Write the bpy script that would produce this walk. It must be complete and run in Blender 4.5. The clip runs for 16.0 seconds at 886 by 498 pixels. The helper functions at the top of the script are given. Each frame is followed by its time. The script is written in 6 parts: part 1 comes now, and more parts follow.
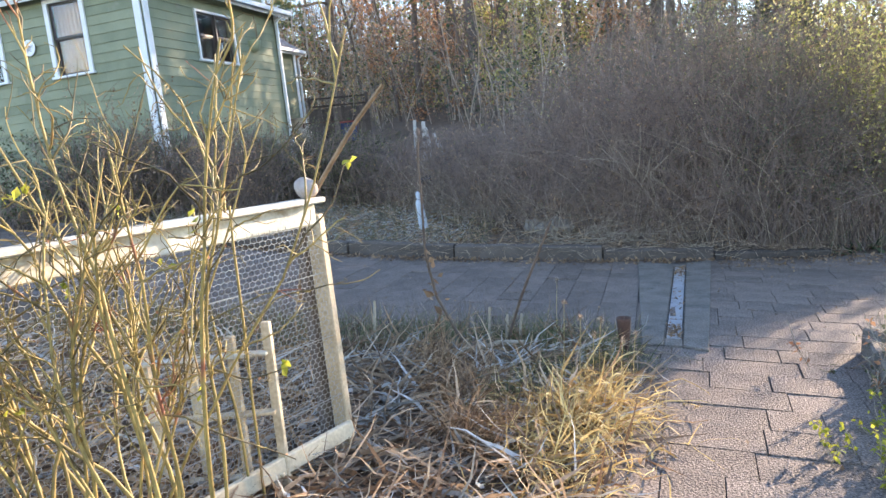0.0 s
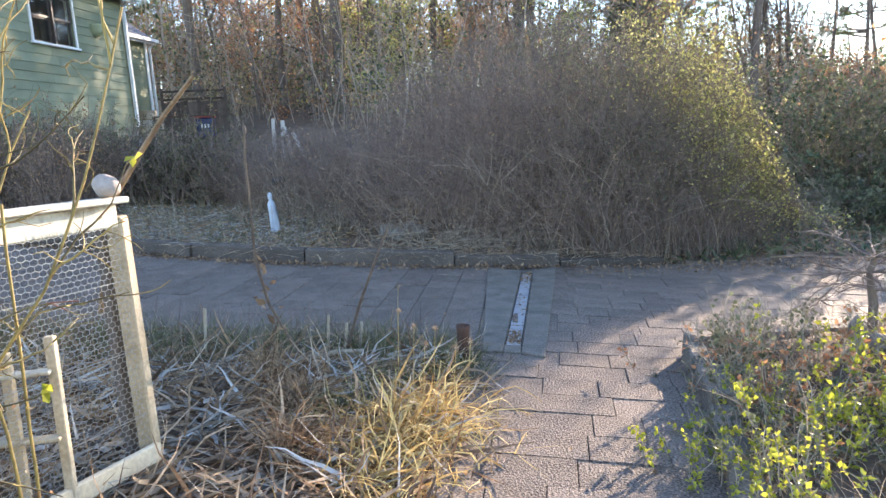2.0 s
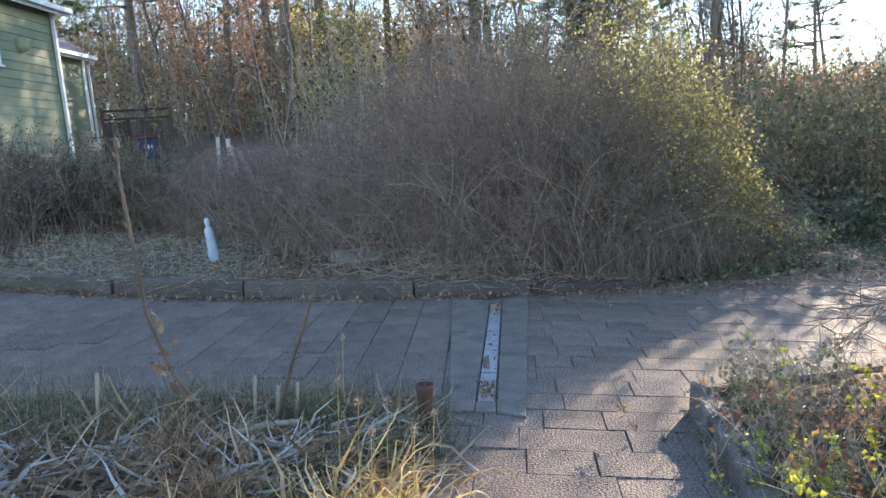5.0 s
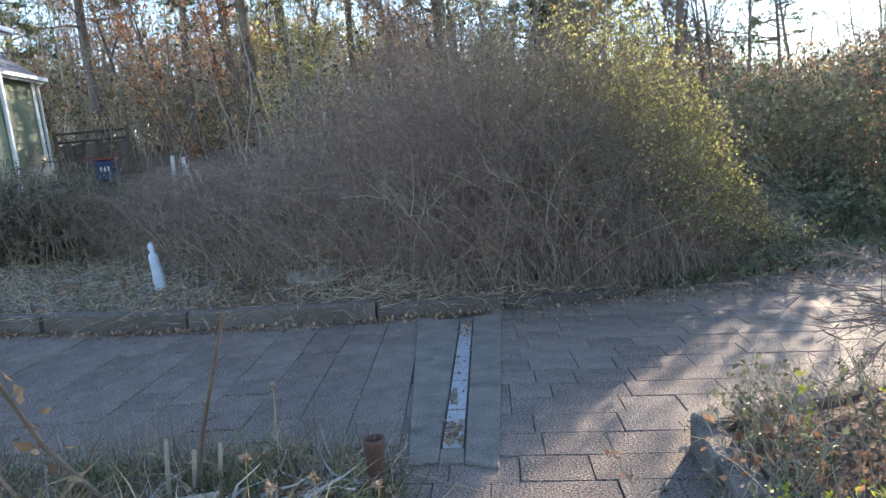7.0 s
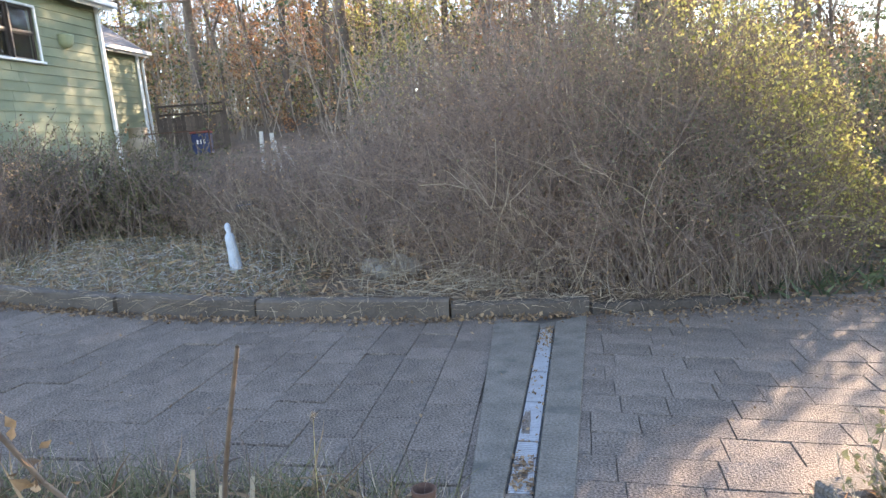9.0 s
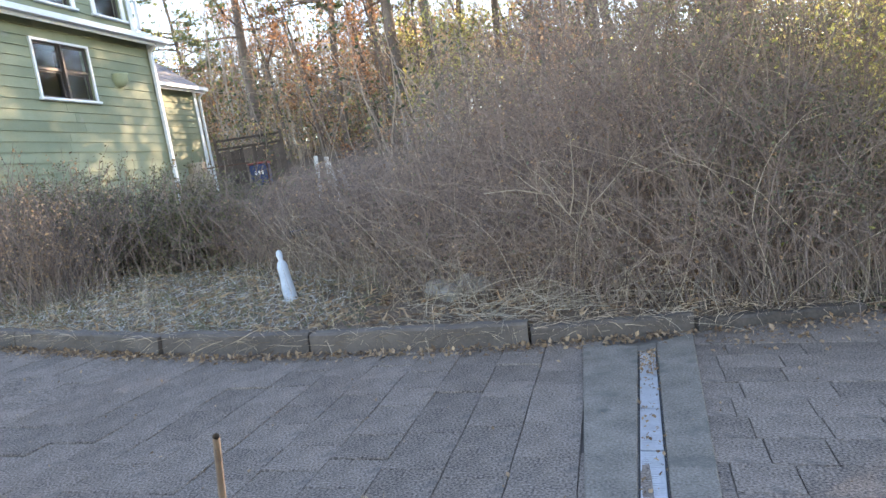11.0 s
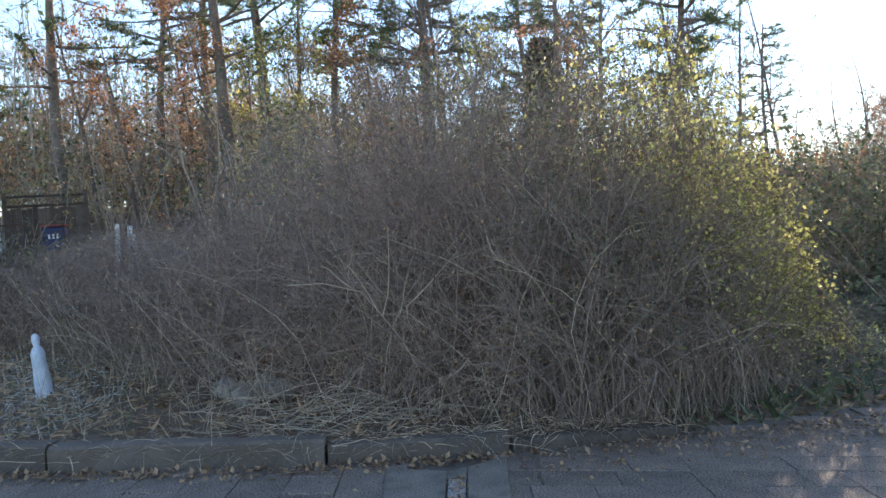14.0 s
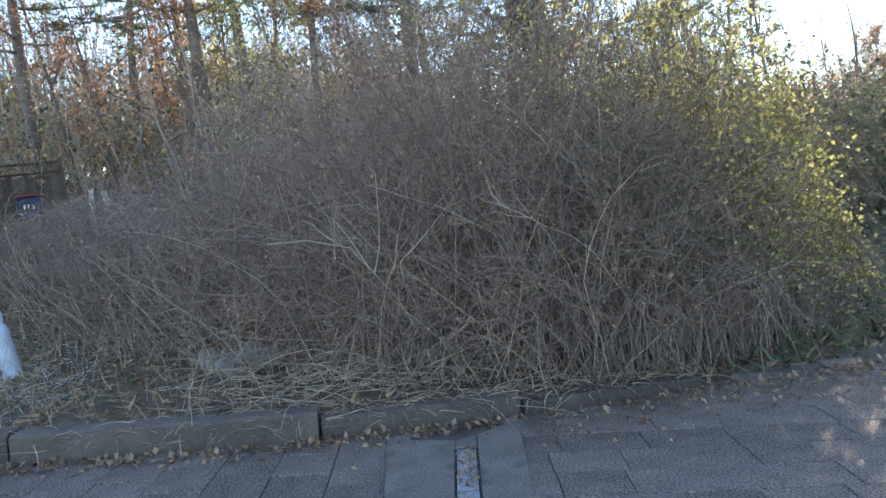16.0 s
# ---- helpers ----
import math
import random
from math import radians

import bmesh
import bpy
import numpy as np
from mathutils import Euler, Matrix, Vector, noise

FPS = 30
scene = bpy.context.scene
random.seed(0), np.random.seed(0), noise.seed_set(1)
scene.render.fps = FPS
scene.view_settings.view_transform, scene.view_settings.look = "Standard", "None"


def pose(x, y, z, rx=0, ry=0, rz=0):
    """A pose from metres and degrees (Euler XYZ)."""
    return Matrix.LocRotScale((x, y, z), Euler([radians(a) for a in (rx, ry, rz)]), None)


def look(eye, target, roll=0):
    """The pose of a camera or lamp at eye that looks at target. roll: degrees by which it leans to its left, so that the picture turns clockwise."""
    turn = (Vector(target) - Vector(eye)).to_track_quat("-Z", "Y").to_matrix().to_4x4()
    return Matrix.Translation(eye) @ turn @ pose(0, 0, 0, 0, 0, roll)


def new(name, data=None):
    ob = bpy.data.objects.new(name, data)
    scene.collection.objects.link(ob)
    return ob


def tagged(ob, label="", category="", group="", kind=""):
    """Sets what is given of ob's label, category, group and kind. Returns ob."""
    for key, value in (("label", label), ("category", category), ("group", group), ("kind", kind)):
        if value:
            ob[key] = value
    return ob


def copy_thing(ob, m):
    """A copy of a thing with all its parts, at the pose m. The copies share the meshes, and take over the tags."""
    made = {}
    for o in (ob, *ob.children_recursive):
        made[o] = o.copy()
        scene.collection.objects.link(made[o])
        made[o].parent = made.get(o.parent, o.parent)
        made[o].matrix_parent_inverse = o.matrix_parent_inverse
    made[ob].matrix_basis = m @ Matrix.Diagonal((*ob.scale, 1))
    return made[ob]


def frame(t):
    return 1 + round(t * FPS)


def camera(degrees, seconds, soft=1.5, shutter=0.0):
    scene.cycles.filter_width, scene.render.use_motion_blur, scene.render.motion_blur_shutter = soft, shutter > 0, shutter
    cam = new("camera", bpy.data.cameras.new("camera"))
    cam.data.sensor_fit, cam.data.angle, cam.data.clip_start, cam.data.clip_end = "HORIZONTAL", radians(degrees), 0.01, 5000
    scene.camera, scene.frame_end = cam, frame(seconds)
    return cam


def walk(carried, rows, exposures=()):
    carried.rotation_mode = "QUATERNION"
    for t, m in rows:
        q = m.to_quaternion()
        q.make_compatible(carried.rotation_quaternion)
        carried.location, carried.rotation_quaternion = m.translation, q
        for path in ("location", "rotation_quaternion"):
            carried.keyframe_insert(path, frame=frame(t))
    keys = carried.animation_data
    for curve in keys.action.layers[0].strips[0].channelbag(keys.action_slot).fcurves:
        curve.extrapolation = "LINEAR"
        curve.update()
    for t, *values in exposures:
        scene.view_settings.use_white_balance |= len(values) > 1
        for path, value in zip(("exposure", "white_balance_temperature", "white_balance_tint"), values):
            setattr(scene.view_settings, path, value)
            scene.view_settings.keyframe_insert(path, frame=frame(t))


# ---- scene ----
cam = camera(64.3, 16.0)
TILT = pose(0, 0, 0, 0, 4.5, 0)  # the drive falls to the east by 4.5 degrees; the path is given square to it
PATH = [
    (0, (0.483, 1.642, 1.414), (0.106, 3.581, 1.102), -1.8),
    (0.5, (0.535, 1.702, 1.426), (0.36, 3.669, 1.113), -0.6),
    (1, (0.569, 1.756, 1.414), (0.474, 3.727, 1.088), -1.3),
    (1.5, (0.603, 1.774, 1.415), (0.543, 3.747, 1.093), 0.0),
    (2, (0.642, 1.788, 1.41), (0.637, 3.764, 1.103), 0.6),
    (2.5, (0.655, 1.844, 1.409), (0.677, 3.819, 1.092), -0.2),
    (3, (0.567, 1.998, 1.406), (0.613, 3.971, 1.08), -1.0),
    (3.5, (0.503, 2.111, 1.41), (0.61, 4.091, 1.147), 2.1),
    (4, (0.581, 2.273, 1.392), (0.674, 4.256, 1.148), -0.1),
    (4.2, (0.633, 2.352, 1.398), (0.72, 4.333, 1.136), 0.7),
    (6.3, (0.726, 3.072, 1.376), (0.87, 5.053, 1.143), -2.7),
    (6.5, (0.767, 3.126, 1.384), (0.936, 5.106, 1.159), -2.0),
    (7, (0.85, 3.256, 1.365), (1.018, 5.235, 1.13), -2.9),
    (7.5, (0.887, 3.405, 1.423), (1.221, 5.368, 1.236), 0.2),
    (8, (0.905, 3.555, 1.379), (1.402, 5.488, 1.251), -0.3),
    (8.5, (0.83, 3.696, 1.415), (1.036, 5.667, 1.142), -0.6),
    (9, (0.951, 3.752, 1.45), (0.867, 5.729, 1.161), -1.5),
    (9.5, (0.927, 3.985, 1.423), (0.728, 5.951, 1.114), -2.9),
    (9.7, (0.856, 4.075, 1.412), (0.652, 6.046, 1.146), -3.6),
    (11.8, (0.848, 4.719, 1.286), (0.582, 6.692, 1.092), -5.8),
    (12, (0.855, 4.77, 1.304), (0.651, 6.752, 1.132), -4.7),
    (12.5, (0.798, 4.854, 1.329), (0.76, 6.852, 1.239), -2.6),
    (13, (0.766, 4.93, 1.302), (0.917, 6.921, 1.175), -3.9),
    (13.5, (0.834, 5.015, 1.291), (1.021, 7.004, 1.193), -2.8),
    (14, (0.987, 5.116, 1.36), (1.216, 7.103, 1.354), -0.7),
    (14.5, (1.016, 5.155, 1.34), (1.146, 7.149, 1.245), -3.1),
    (15, (0.988, 5.322, 1.338), (1.073, 7.316, 1.217), -2.8),
    (15.5, (0.951, 5.485, 1.328), (1.124, 7.477, 1.349), -3.9),
    (16, (1.003, 5.597, 1.316), (1.255, 7.576, 1.179), -3.3),
]
walk(cam, [(t, TILT @ look(eye, target, roll)) for t, eye, target, roll in PATH],
     exposures=((0, 2.41, 6800, 21), (2, 2.41, 6700, 20), (4, 2.21, 6500, 18), (7, 2.14, 6550, 17), (7.5, 2.24, 6450, 17), (8, 1.46, 6250, 15), (8.5, 2.16, 6800, 19), (9, 2.78, 7600, 23), (9.7, 2.98, 7800, 24), (11.8, 2.74, 7600, 22), (12.5, 2.27, 6950, 18), (13.2, 2.12, 7000, 21), (14, 1.97, 6700, 18), (14.6, 2.27, 6800, 18), (15, 2.52, 6900, 19), (15.5, 2.22, 6700, 18), (16, 2.32, 6600, 17)))

# ---------------------------------------------------------------- light
SUN = Vector((0.604, 0.786, 0.212)).normalized()
world = bpy.data.worlds.new("world")
scene.world = world
world.use_nodes = True
wt = world.node_tree
sky = wt.nodes.new("ShaderNodeTexSky")
sky.sky_type, sky.sun_disc = "NISHITA", False
sky.sun_elevation = math.asin(SUN.z)
sky.sun_rotation = math.atan2(SUN.x, SUN.y)
sky.air_density, sky.dust_density, sky.ozone_density = 1.0, 0.0, 2.0
wt.nodes["Background"].inputs["Strength"].default_value = 0.15
wt.links.new(sky.outputs["Color"], wt.nodes["Background"].inputs["Color"])
sun_data = bpy.data.lights.new("sun", "SUN")
sun_data.energy, sun_data.angle, sun_data.color = 3.7, radians(0.5), (1.0, 0.84, 0.62)
sun_lamp = new("sun", sun_data)
sun_lamp.matrix_world = look(SUN * 100, (0, 0, 0))

# ---------------------------------------------------------------- materials
RNG = np.random.default_rng(7)


def mat(name, a, b, scale=8.0, rough=0.85, bump=0.3, fine=60.0, metal=0.0, piece=0.0, island=0.0, glow=0.0, stain=None, dist=0.01, span=0.2, grain=0.45):
    """Two tones mixed by coarse and fine noise, with bump; piece varies whole objects, island varies joined pieces; glow is the share of light let through (leaves)."""
    m = bpy.data.materials.new(name)
    m.use_nodes = True
    t, n = m.node_tree, m.node_tree.nodes
    p = n["Principled BSDF"]
    co = n.new("ShaderNodeTexCoord")
    n1, n2 = n.new("ShaderNodeTexNoise"), n.new("ShaderNodeTexNoise")
    for q, sc in ((n1, scale), (n2, fine)):
        q.inputs["Scale"].default_value = sc
        q.inputs["Detail"].default_value = 5
        t.links.new(co.outputs["Object"], q.inputs["Vector"])
    mix = n.new("ShaderNodeMix")
    mix.data_type = "FLOAT"
    mix.inputs[0].default_value = grain
    t.links.new(n1.outputs[0], mix.inputs[2])
    t.links.new(n2.outputs[0], mix.inputs[3])
    value = mix.outputs[0]
    for amount, kind, key in ((piece, "ShaderNodeObjectInfo", "Random"), (island, "ShaderNodeNewGeometry", "Random Per Island")):
        if amount:
            oi = n.new(kind)
            ma = n.new("ShaderNodeMath")
            ma.operation = "MULTIPLY_ADD"
            ma.inputs[1].default_value = amount
            t.links.new(oi.outputs[key], ma.inputs[0])
            sub = n.new("ShaderNodeMath")
            sub.operation = "SUBTRACT"
            t.links.new(value, sub.inputs[0])
            sub.inputs[1].default_value = amount / 2
            t.links.new(sub.outputs[0], ma.inputs[2])
            value = ma.outputs[0]
    ramp = n.new("ShaderNodeValToRGB")
    ramp.color_ramp.elements[0].position, ramp.color_ramp.elements[1].position = 0.5 - span, 0.5 + span
    ramp.color_ramp.elements[0].color, ramp.color_ramp.elements[1].color = (*a, 1), (*b, 1)
    t.links.new(value, ramp.inputs["Fac"])
    colour = ramp.outputs["Color"]
    if stain:
        n3 = n.new("ShaderNodeTexNoise")
        n3.inputs["Scale"].default_value, n3.inputs["Detail"].default_value = stain[1], 6
        t.links.new(co.outputs["Object"], n3.inputs["Vector"])
        r3 = n.new("ShaderNodeValToRGB")
        r3.color_ramp.elements[0].position, r3.color_ramp.elements[1].position = stain[2], stain[2] + 0.08
        t.links.new(n3.outputs[0], r3.inputs["Fac"])
        mx = n.new("ShaderNodeMix")
        mx.data_type = "RGBA"
        t.links.new(r3.outputs["Color"], mx.inputs[0])
        t.links.new(colour, mx.inputs[6])
        mx.inputs[7].default_value = (*stain[0], 1)
        colour = mx.outputs[2]
    t.links.new(colour, p.inputs["Base Color"])
    p.inputs["Roughness"].default_value, p.inputs["Metallic"].default_value = rough, metal
    if bump:
        bp = n.new("ShaderNodeBump")
        bp.inputs["Strength"].default_value, bp.inputs["Distance"].default_value = bump, dist
        t.links.new(mix.outputs[0], bp.inputs["Height"])
        t.links.new(bp.outputs["Normal"], p.inputs["Normal"])
    if glow:
        tr, ms = n.new("ShaderNodeBsdfTranslucent"), n.new("ShaderNodeMixShader")
        t.links.new(colour, tr.inputs["Color"])
        ms.inputs[0].default_value = glow
        t.links.new(p.outputs[0], ms.inputs[1])
        t.links.new(tr.outputs[0], ms.inputs[2])
        t.links.new(ms.outputs[0], n["Material Output"].inputs["Surface"])
    return m


SOIL = mat("leaf_litter_soil", (0.0525, 0.0375, 0.027), (0.18, 0.123, 0.0825), 3, 0.95, 0.8, 40, dist=0.03)
PAVER = mat("weathered_paver", (0.07, 0.057, 0.05), (0.32, 0.258, 0.216), 4, 0.75, 1.0, 85, piece=0.06, stain=((0.1, 0.09, 0.085), 2.5, 0.62), dist=0.02, span=0.13, grain=0.8)
PAVERS = mat("weathered_pavers_joined", (0.07, 0.057, 0.05), (0.32, 0.258, 0.216), 4, 0.75, 1.0, 85, island=0.06, stain=((0.1, 0.09, 0.085), 2.5, 0.62), dist=0.02, span=0.13, grain=0.8)
JOINT = mat("joint_sand", (0.075, 0.063, 0.054), (0.14, 0.117, 0.1), 10, 0.95, 0.5, 120)
CONCRETE = mat("old_concrete", (0.09, 0.08, 0.069), (0.3, 0.263, 0.224), 5, 0.85, 1.0, 85, stain=((0.12, 0.115, 0.1), 3, 0.6), dist=0.02, span=0.18, grain=0.65)
for m in (PAVER, PAVERS, CONCRETE):
    m.node_tree.nodes["Principled BSDF"].inputs["Specular IOR Level"].default_value = 0.15
STEEL = mat("galvanised_grate", (0.36, 0.375, 0.4), (0.54, 0.56, 0.6), 12, 0.4, 0.15, 80, metal=0.3)
TIMBER = mat("grey_landscape_timber", (0.045, 0.036, 0.03), (0.13, 0.105, 0.088), 5, 0.9, 0.5, 50, piece=0.3)
PLANK = mat("weathered_pale_plank", (0.39, 0.312, 0.208), (0.75, 0.65, 0.481), 6, 0.8, 0.35, 70, piece=0.3, stain=((0.2, 0.16, 0.11), 6, 0.64))
WHITEWOOD = mat("worn_white_painted_wood", (0.5, 0.438, 0.338), (0.75, 0.75, 0.65), 6, 0.7, 0.3, 70, stain=((0.36, 0.29, 0.2), 7, 0.62))
DARKWOOD = mat("dark_fence_wood", (0.06, 0.045, 0.038), (0.17, 0.13, 0.105), 5, 0.9, 0.4, 50, piece=0.3)
WIRE = mat("galvanised_wire", (0.4, 0.4, 0.42), (0.6, 0.6, 0.6), 20, 0.35, 0, 50, metal=0.85)
RUST = mat("rusted_iron", (0.05, 0.026, 0.019), (0.13, 0.066, 0.045), 14, 0.85, 0.5, 90)
STONE = mat("pale_stone", (0.24, 0.2, 0.18), (0.44, 0.385, 0.345), 9, 0.85, 0.5, 60)
GREYSTONE = mat("grey_fieldstone", (0.135, 0.123, 0.112), (0.3, 0.277, 0.255), 6, 0.9, 0.6, 40)
PLASTER = mat("blue_white_plaster", (0.27, 0.33, 0.42), (0.5, 0.57, 0.65), 10, 0.6, 0.2, 60)
SIDING = mat("pale_green_siding", (0.16, 0.185, 0.12), (0.26, 0.285, 0.19), 2.0, 0.75, 0.2, 60, piece=0.25, stain=((0.24, 0.25, 0.2), 2.2, 0.66))
TRIM = mat("white_trim_paint", (0.6, 0.63, 0.66), (0.8, 0.82, 0.83), 4, 0.6, 0.15, 60)
SHINGLE = mat("grey_roof_shingles", (0.126, 0.133, 0.154), (0.266, 0.28, 0.308), 8, 0.9, 0.5, 60)
CURTAIN = mat("orange_curtain", (0.3, 0.15, 0.06), (0.5, 0.28, 0.13), 3, 0.9, 0.2, 50)
BASKET = mat("pale_green_enamel", (0.24, 0.28, 0.17), (0.34, 0.38, 0.25), 5, 0.5, 0.1, 40)
# near-black colour standing in for shade behind the windows and in the drain
DARKIN = mat("near_black_shade", (0.012, 0.012, 0.014), (0.03, 0.03, 0.03), 3, 0.9, 0, 20)
SASH = mat("dark_window_sash", (0.03, 0.025, 0.022), (0.07, 0.055, 0.05), 6, 0.5, 0.1, 40)
TAN = mat("tan_plastic", (0.33, 0.27, 0.2), (0.42, 0.35, 0.27), 4, 0.6, 0.1, 40)
BLUE = mat("blue_plastic", (0.012, 0.025, 0.09), (0.02, 0.045, 0.14), 4, 0.5, 0.1, 40)
RED = mat("dull_red_plastic", (0.25, 0.05, 0.04), (0.34, 0.08, 0.06), 4, 0.5, 0.1, 40)
WHITE = mat("white_enamel", (0.66, 0.68, 0.7), (0.8, 0.82, 0.84), 4, 0.4, 0.05, 40)
BARK = mat("grey_brown_bark", (0.08, 0.0608, 0.0512), (0.224, 0.176, 0.144), 3, 0.95, 0.8, 18, dist=0.03)
BIRCH = mat("pale_birch_bark", (0.3, 0.28, 0.26), (0.62, 0.6, 0.57), 5, 0.8, 0.4, 30, stain=((0.05, 0.045, 0.04), 4, 0.6))
TWIG = mat("brown_twigs", (0.095, 0.07, 0.06), (0.26, 0.195, 0.165), 4, 0.9, 0.2, 40, island=0.4)
PALETWIG = mat("pale_dry_canes", (0.2, 0.165, 0.12), (0.44, 0.37, 0.28), 5, 0.85, 0.2, 40, island=0.5)
ROSE = mat("olive_rose_stems", (0.075, 0.055, 0.018), (0.38, 0.285, 0.09), 5, 0.6, 0.2, 40, island=0.5, stain=((0.26, 0.09, 0.05), 5, 0.6))
STRAW = mat("dry_straw", (0.135, 0.09, 0.06), (0.6, 0.465, 0.33), 6, 0.8, 0.1, 40, island=0.6, glow=0.25)
GOLD = mat("golden_grass", (0.276, 0.172, 0.0633), (0.75, 0.609, 0.287), 6, 0.7, 0.1, 40, island=0.5, glow=0.35)
FROST = mat("frosted_grass", (0.18, 0.165, 0.143), (0.585, 0.57, 0.54), 6, 0.8, 0.1, 40, island=0.6, glow=0.2)
GRASS = mat("winter_grass", (0.075, 0.093, 0.0375), (0.24, 0.232, 0.12), 6, 0.8, 0.1, 40, island=0.6, glow=0.25)
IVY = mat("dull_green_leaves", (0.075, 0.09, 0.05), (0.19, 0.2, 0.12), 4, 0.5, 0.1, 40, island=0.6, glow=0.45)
# olive leaves with low sunlight put into the colour, much lighter than IVY
VINE = mat("olive_vine_leaves_sun_bright", (0.2, 0.22, 0.055), (0.6, 0.56, 0.2), 4, 0.45, 0.1, 40, island=0.6, glow=0.5)
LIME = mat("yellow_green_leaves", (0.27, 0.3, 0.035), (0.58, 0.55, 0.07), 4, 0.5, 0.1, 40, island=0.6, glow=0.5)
RUSSET = mat("russet_leaves", (0.25, 0.115, 0.06), (0.56, 0.3, 0.16), 4, 0.8, 0.1, 40, island=0.6, glow=0.4)
BROWNLEAF = mat("brown_dead_leaves", (0.15, 0.09, 0.0525), (0.45, 0.3, 0.18), 4, 0.85, 0.1, 40, island=0.6, glow=0.25)
NEEDLE = mat("pine_needles", (0.0595, 0.0935, 0.0425), (0.221, 0.255, 0.102), 3, 0.6, 0.1, 40, island=0.5, glow=0.3)
BEECH = mat("tan_beech_leaves", (0.38, 0.225, 0.13), (0.66, 0.45, 0.27), 4, 0.8, 0.1, 40, island=0.6, glow=0.5)
FARTWIG = mat("grey_tan_branches", (0.2, 0.155, 0.12), (0.46, 0.38, 0.31), 0.6, 0.9, 0.2, 12, island=0.5)
OLIVE = mat("yellowing_olive_leaves", (0.22, 0.21, 0.08), (0.5, 0.45, 0.18), 4, 0.7, 0.1, 40, island=0.6, glow=0.5)
HEDGE = mat("olive_hedge_leaves", (0.06, 0.066, 0.03), (0.19, 0.175, 0.085), 4, 0.6, 0.1, 40, island=0.6, glow=0.25)
YEW = mat("dark_hedge_leaves", (0.0342, 0.057, 0.0266), (0.114, 0.142, 0.0665), 4, 0.6, 0.1, 40, island=0.6, glow=0.2)
GLASS = bpy.data.materials.new("window_glass")
GLASS.use_nodes = True
_g = GLASS.node_tree.nodes["Principled BSDF"]
_g.inputs["Base Color"].default_value = (0.9, 0.93, 0.95, 1)
_g.inputs["Roughness"].default_value, _g.inputs["Transmission Weight"].default_value, _g.inputs["IOR"].default_value = 0.03, 1.0, 1.45


# ---------------------------------------------------------------- mesh helpers
def mesh_np(name, V, F, material, smooth=False):
    """A mesh from vertex and face arrays (F: list of index arrays, three or four wide)."""
    me = bpy.data.meshes.new(name)
    V = np.asarray(V, dtype=np.float32).reshape(-1, 3)
    me.vertices.add(len(V))
    me.vertices.foreach_set("co", V.ravel())
    F = [np.asarray(f) for f in F if len(f)]
    loops = np.concatenate([f.ravel() for f in F]).astype(np.int32)
    totals = np.concatenate([np.full(len(f), f.shape[1]) for f in F])
    me.loops.add(len(loops))
    me.loops.foreach_set("vertex_index", loops)
    me.polygons.add(len(totals))
    me.polygons.foreach_set("loop_start", np.concatenate([[0], np.cumsum(totals)[:-1]]).astype(np.int32))
    me.polygons.foreach_set("use_smooth", np.full(len(totals), smooth))
    me.update(calc_edges=True)
    me.materials.append(material)
    return me


def thing(name, label, category, group="", kind="", m=None):
    ob = new(name)
    if m is not None:
        ob.matrix_basis = m
    return tagged(ob, label, category, group, kind)


def put(name, me, parent=None, label="", m=None):
    ob = new(name, me)
    if parent is not None:
        ob.parent = parent
    if m is not None:
        ob.matrix_basis = m
    return tagged(ob, label) if label else ob


def part(name, bm, material, parent=None, label="", smooth=False, m=None):
    me = bpy.data.meshes.new(name)
    if smooth:
        for f in bm.faces:
            f.smooth = True
    bm.to_mesh(me)
    bm.free()
    me.materials.append(material)
    return put(name, me, parent, label, m)


def box_bm(sx, sy, sz, bevel=0.0, at=(0, 0, 0), bm=None):
    """A box that stands on at, with bevelled edges."""
    bm = bm or bmesh.new()
    r = bmesh.ops.create_cube(bm, size=1, matrix=Matrix.Translation((at[0], at[1], at[2] + sz / 2)) @ Matrix.Diagonal((sx, sy, sz, 1)))
    if bevel:
        edges = list({e for v in r["verts"] for e in v.link_edges})
        bmesh.ops.bevel(bm, geom=edges, offset=bevel, segments=1, affect="EDGES")
    return bm


def lathe_bm(profile, n=16, bm=None):
    """A turned shape from (radius, height) pairs."""
    bm = bm or bmesh.new()
    rings = [[bm.verts.new((r * math.cos(2 * math.pi * i / n), r * math.sin(2 * math.pi * i / n), z)) for i in range(n)] for r, z in profile]
    for a, b in zip(rings, rings[1:]):
        for i in range(n):
            bm.faces.new((a[i], a[(i + 1) % n], b[(i + 1) % n], b[i]))
    bm.faces.new(list(reversed(rings[0])))
    bm.faces.new(rings[-1])
    return bm


def between(a, b, w, d, bevel=0.004):
    """A beam's bmesh from a to b with a section w by d (d upright)."""
    a, b = Vector(a), Vector(b)
    ax = b - a
    bm = box_bm(w, d, ax.length, bevel)
    q = ax.to_track_quat("Z", "Y")
    bmesh.ops.transform(bm, matrix=Matrix.Translation(a) @ q.to_matrix().to_4x4(), verts=bm.verts)
    return bm


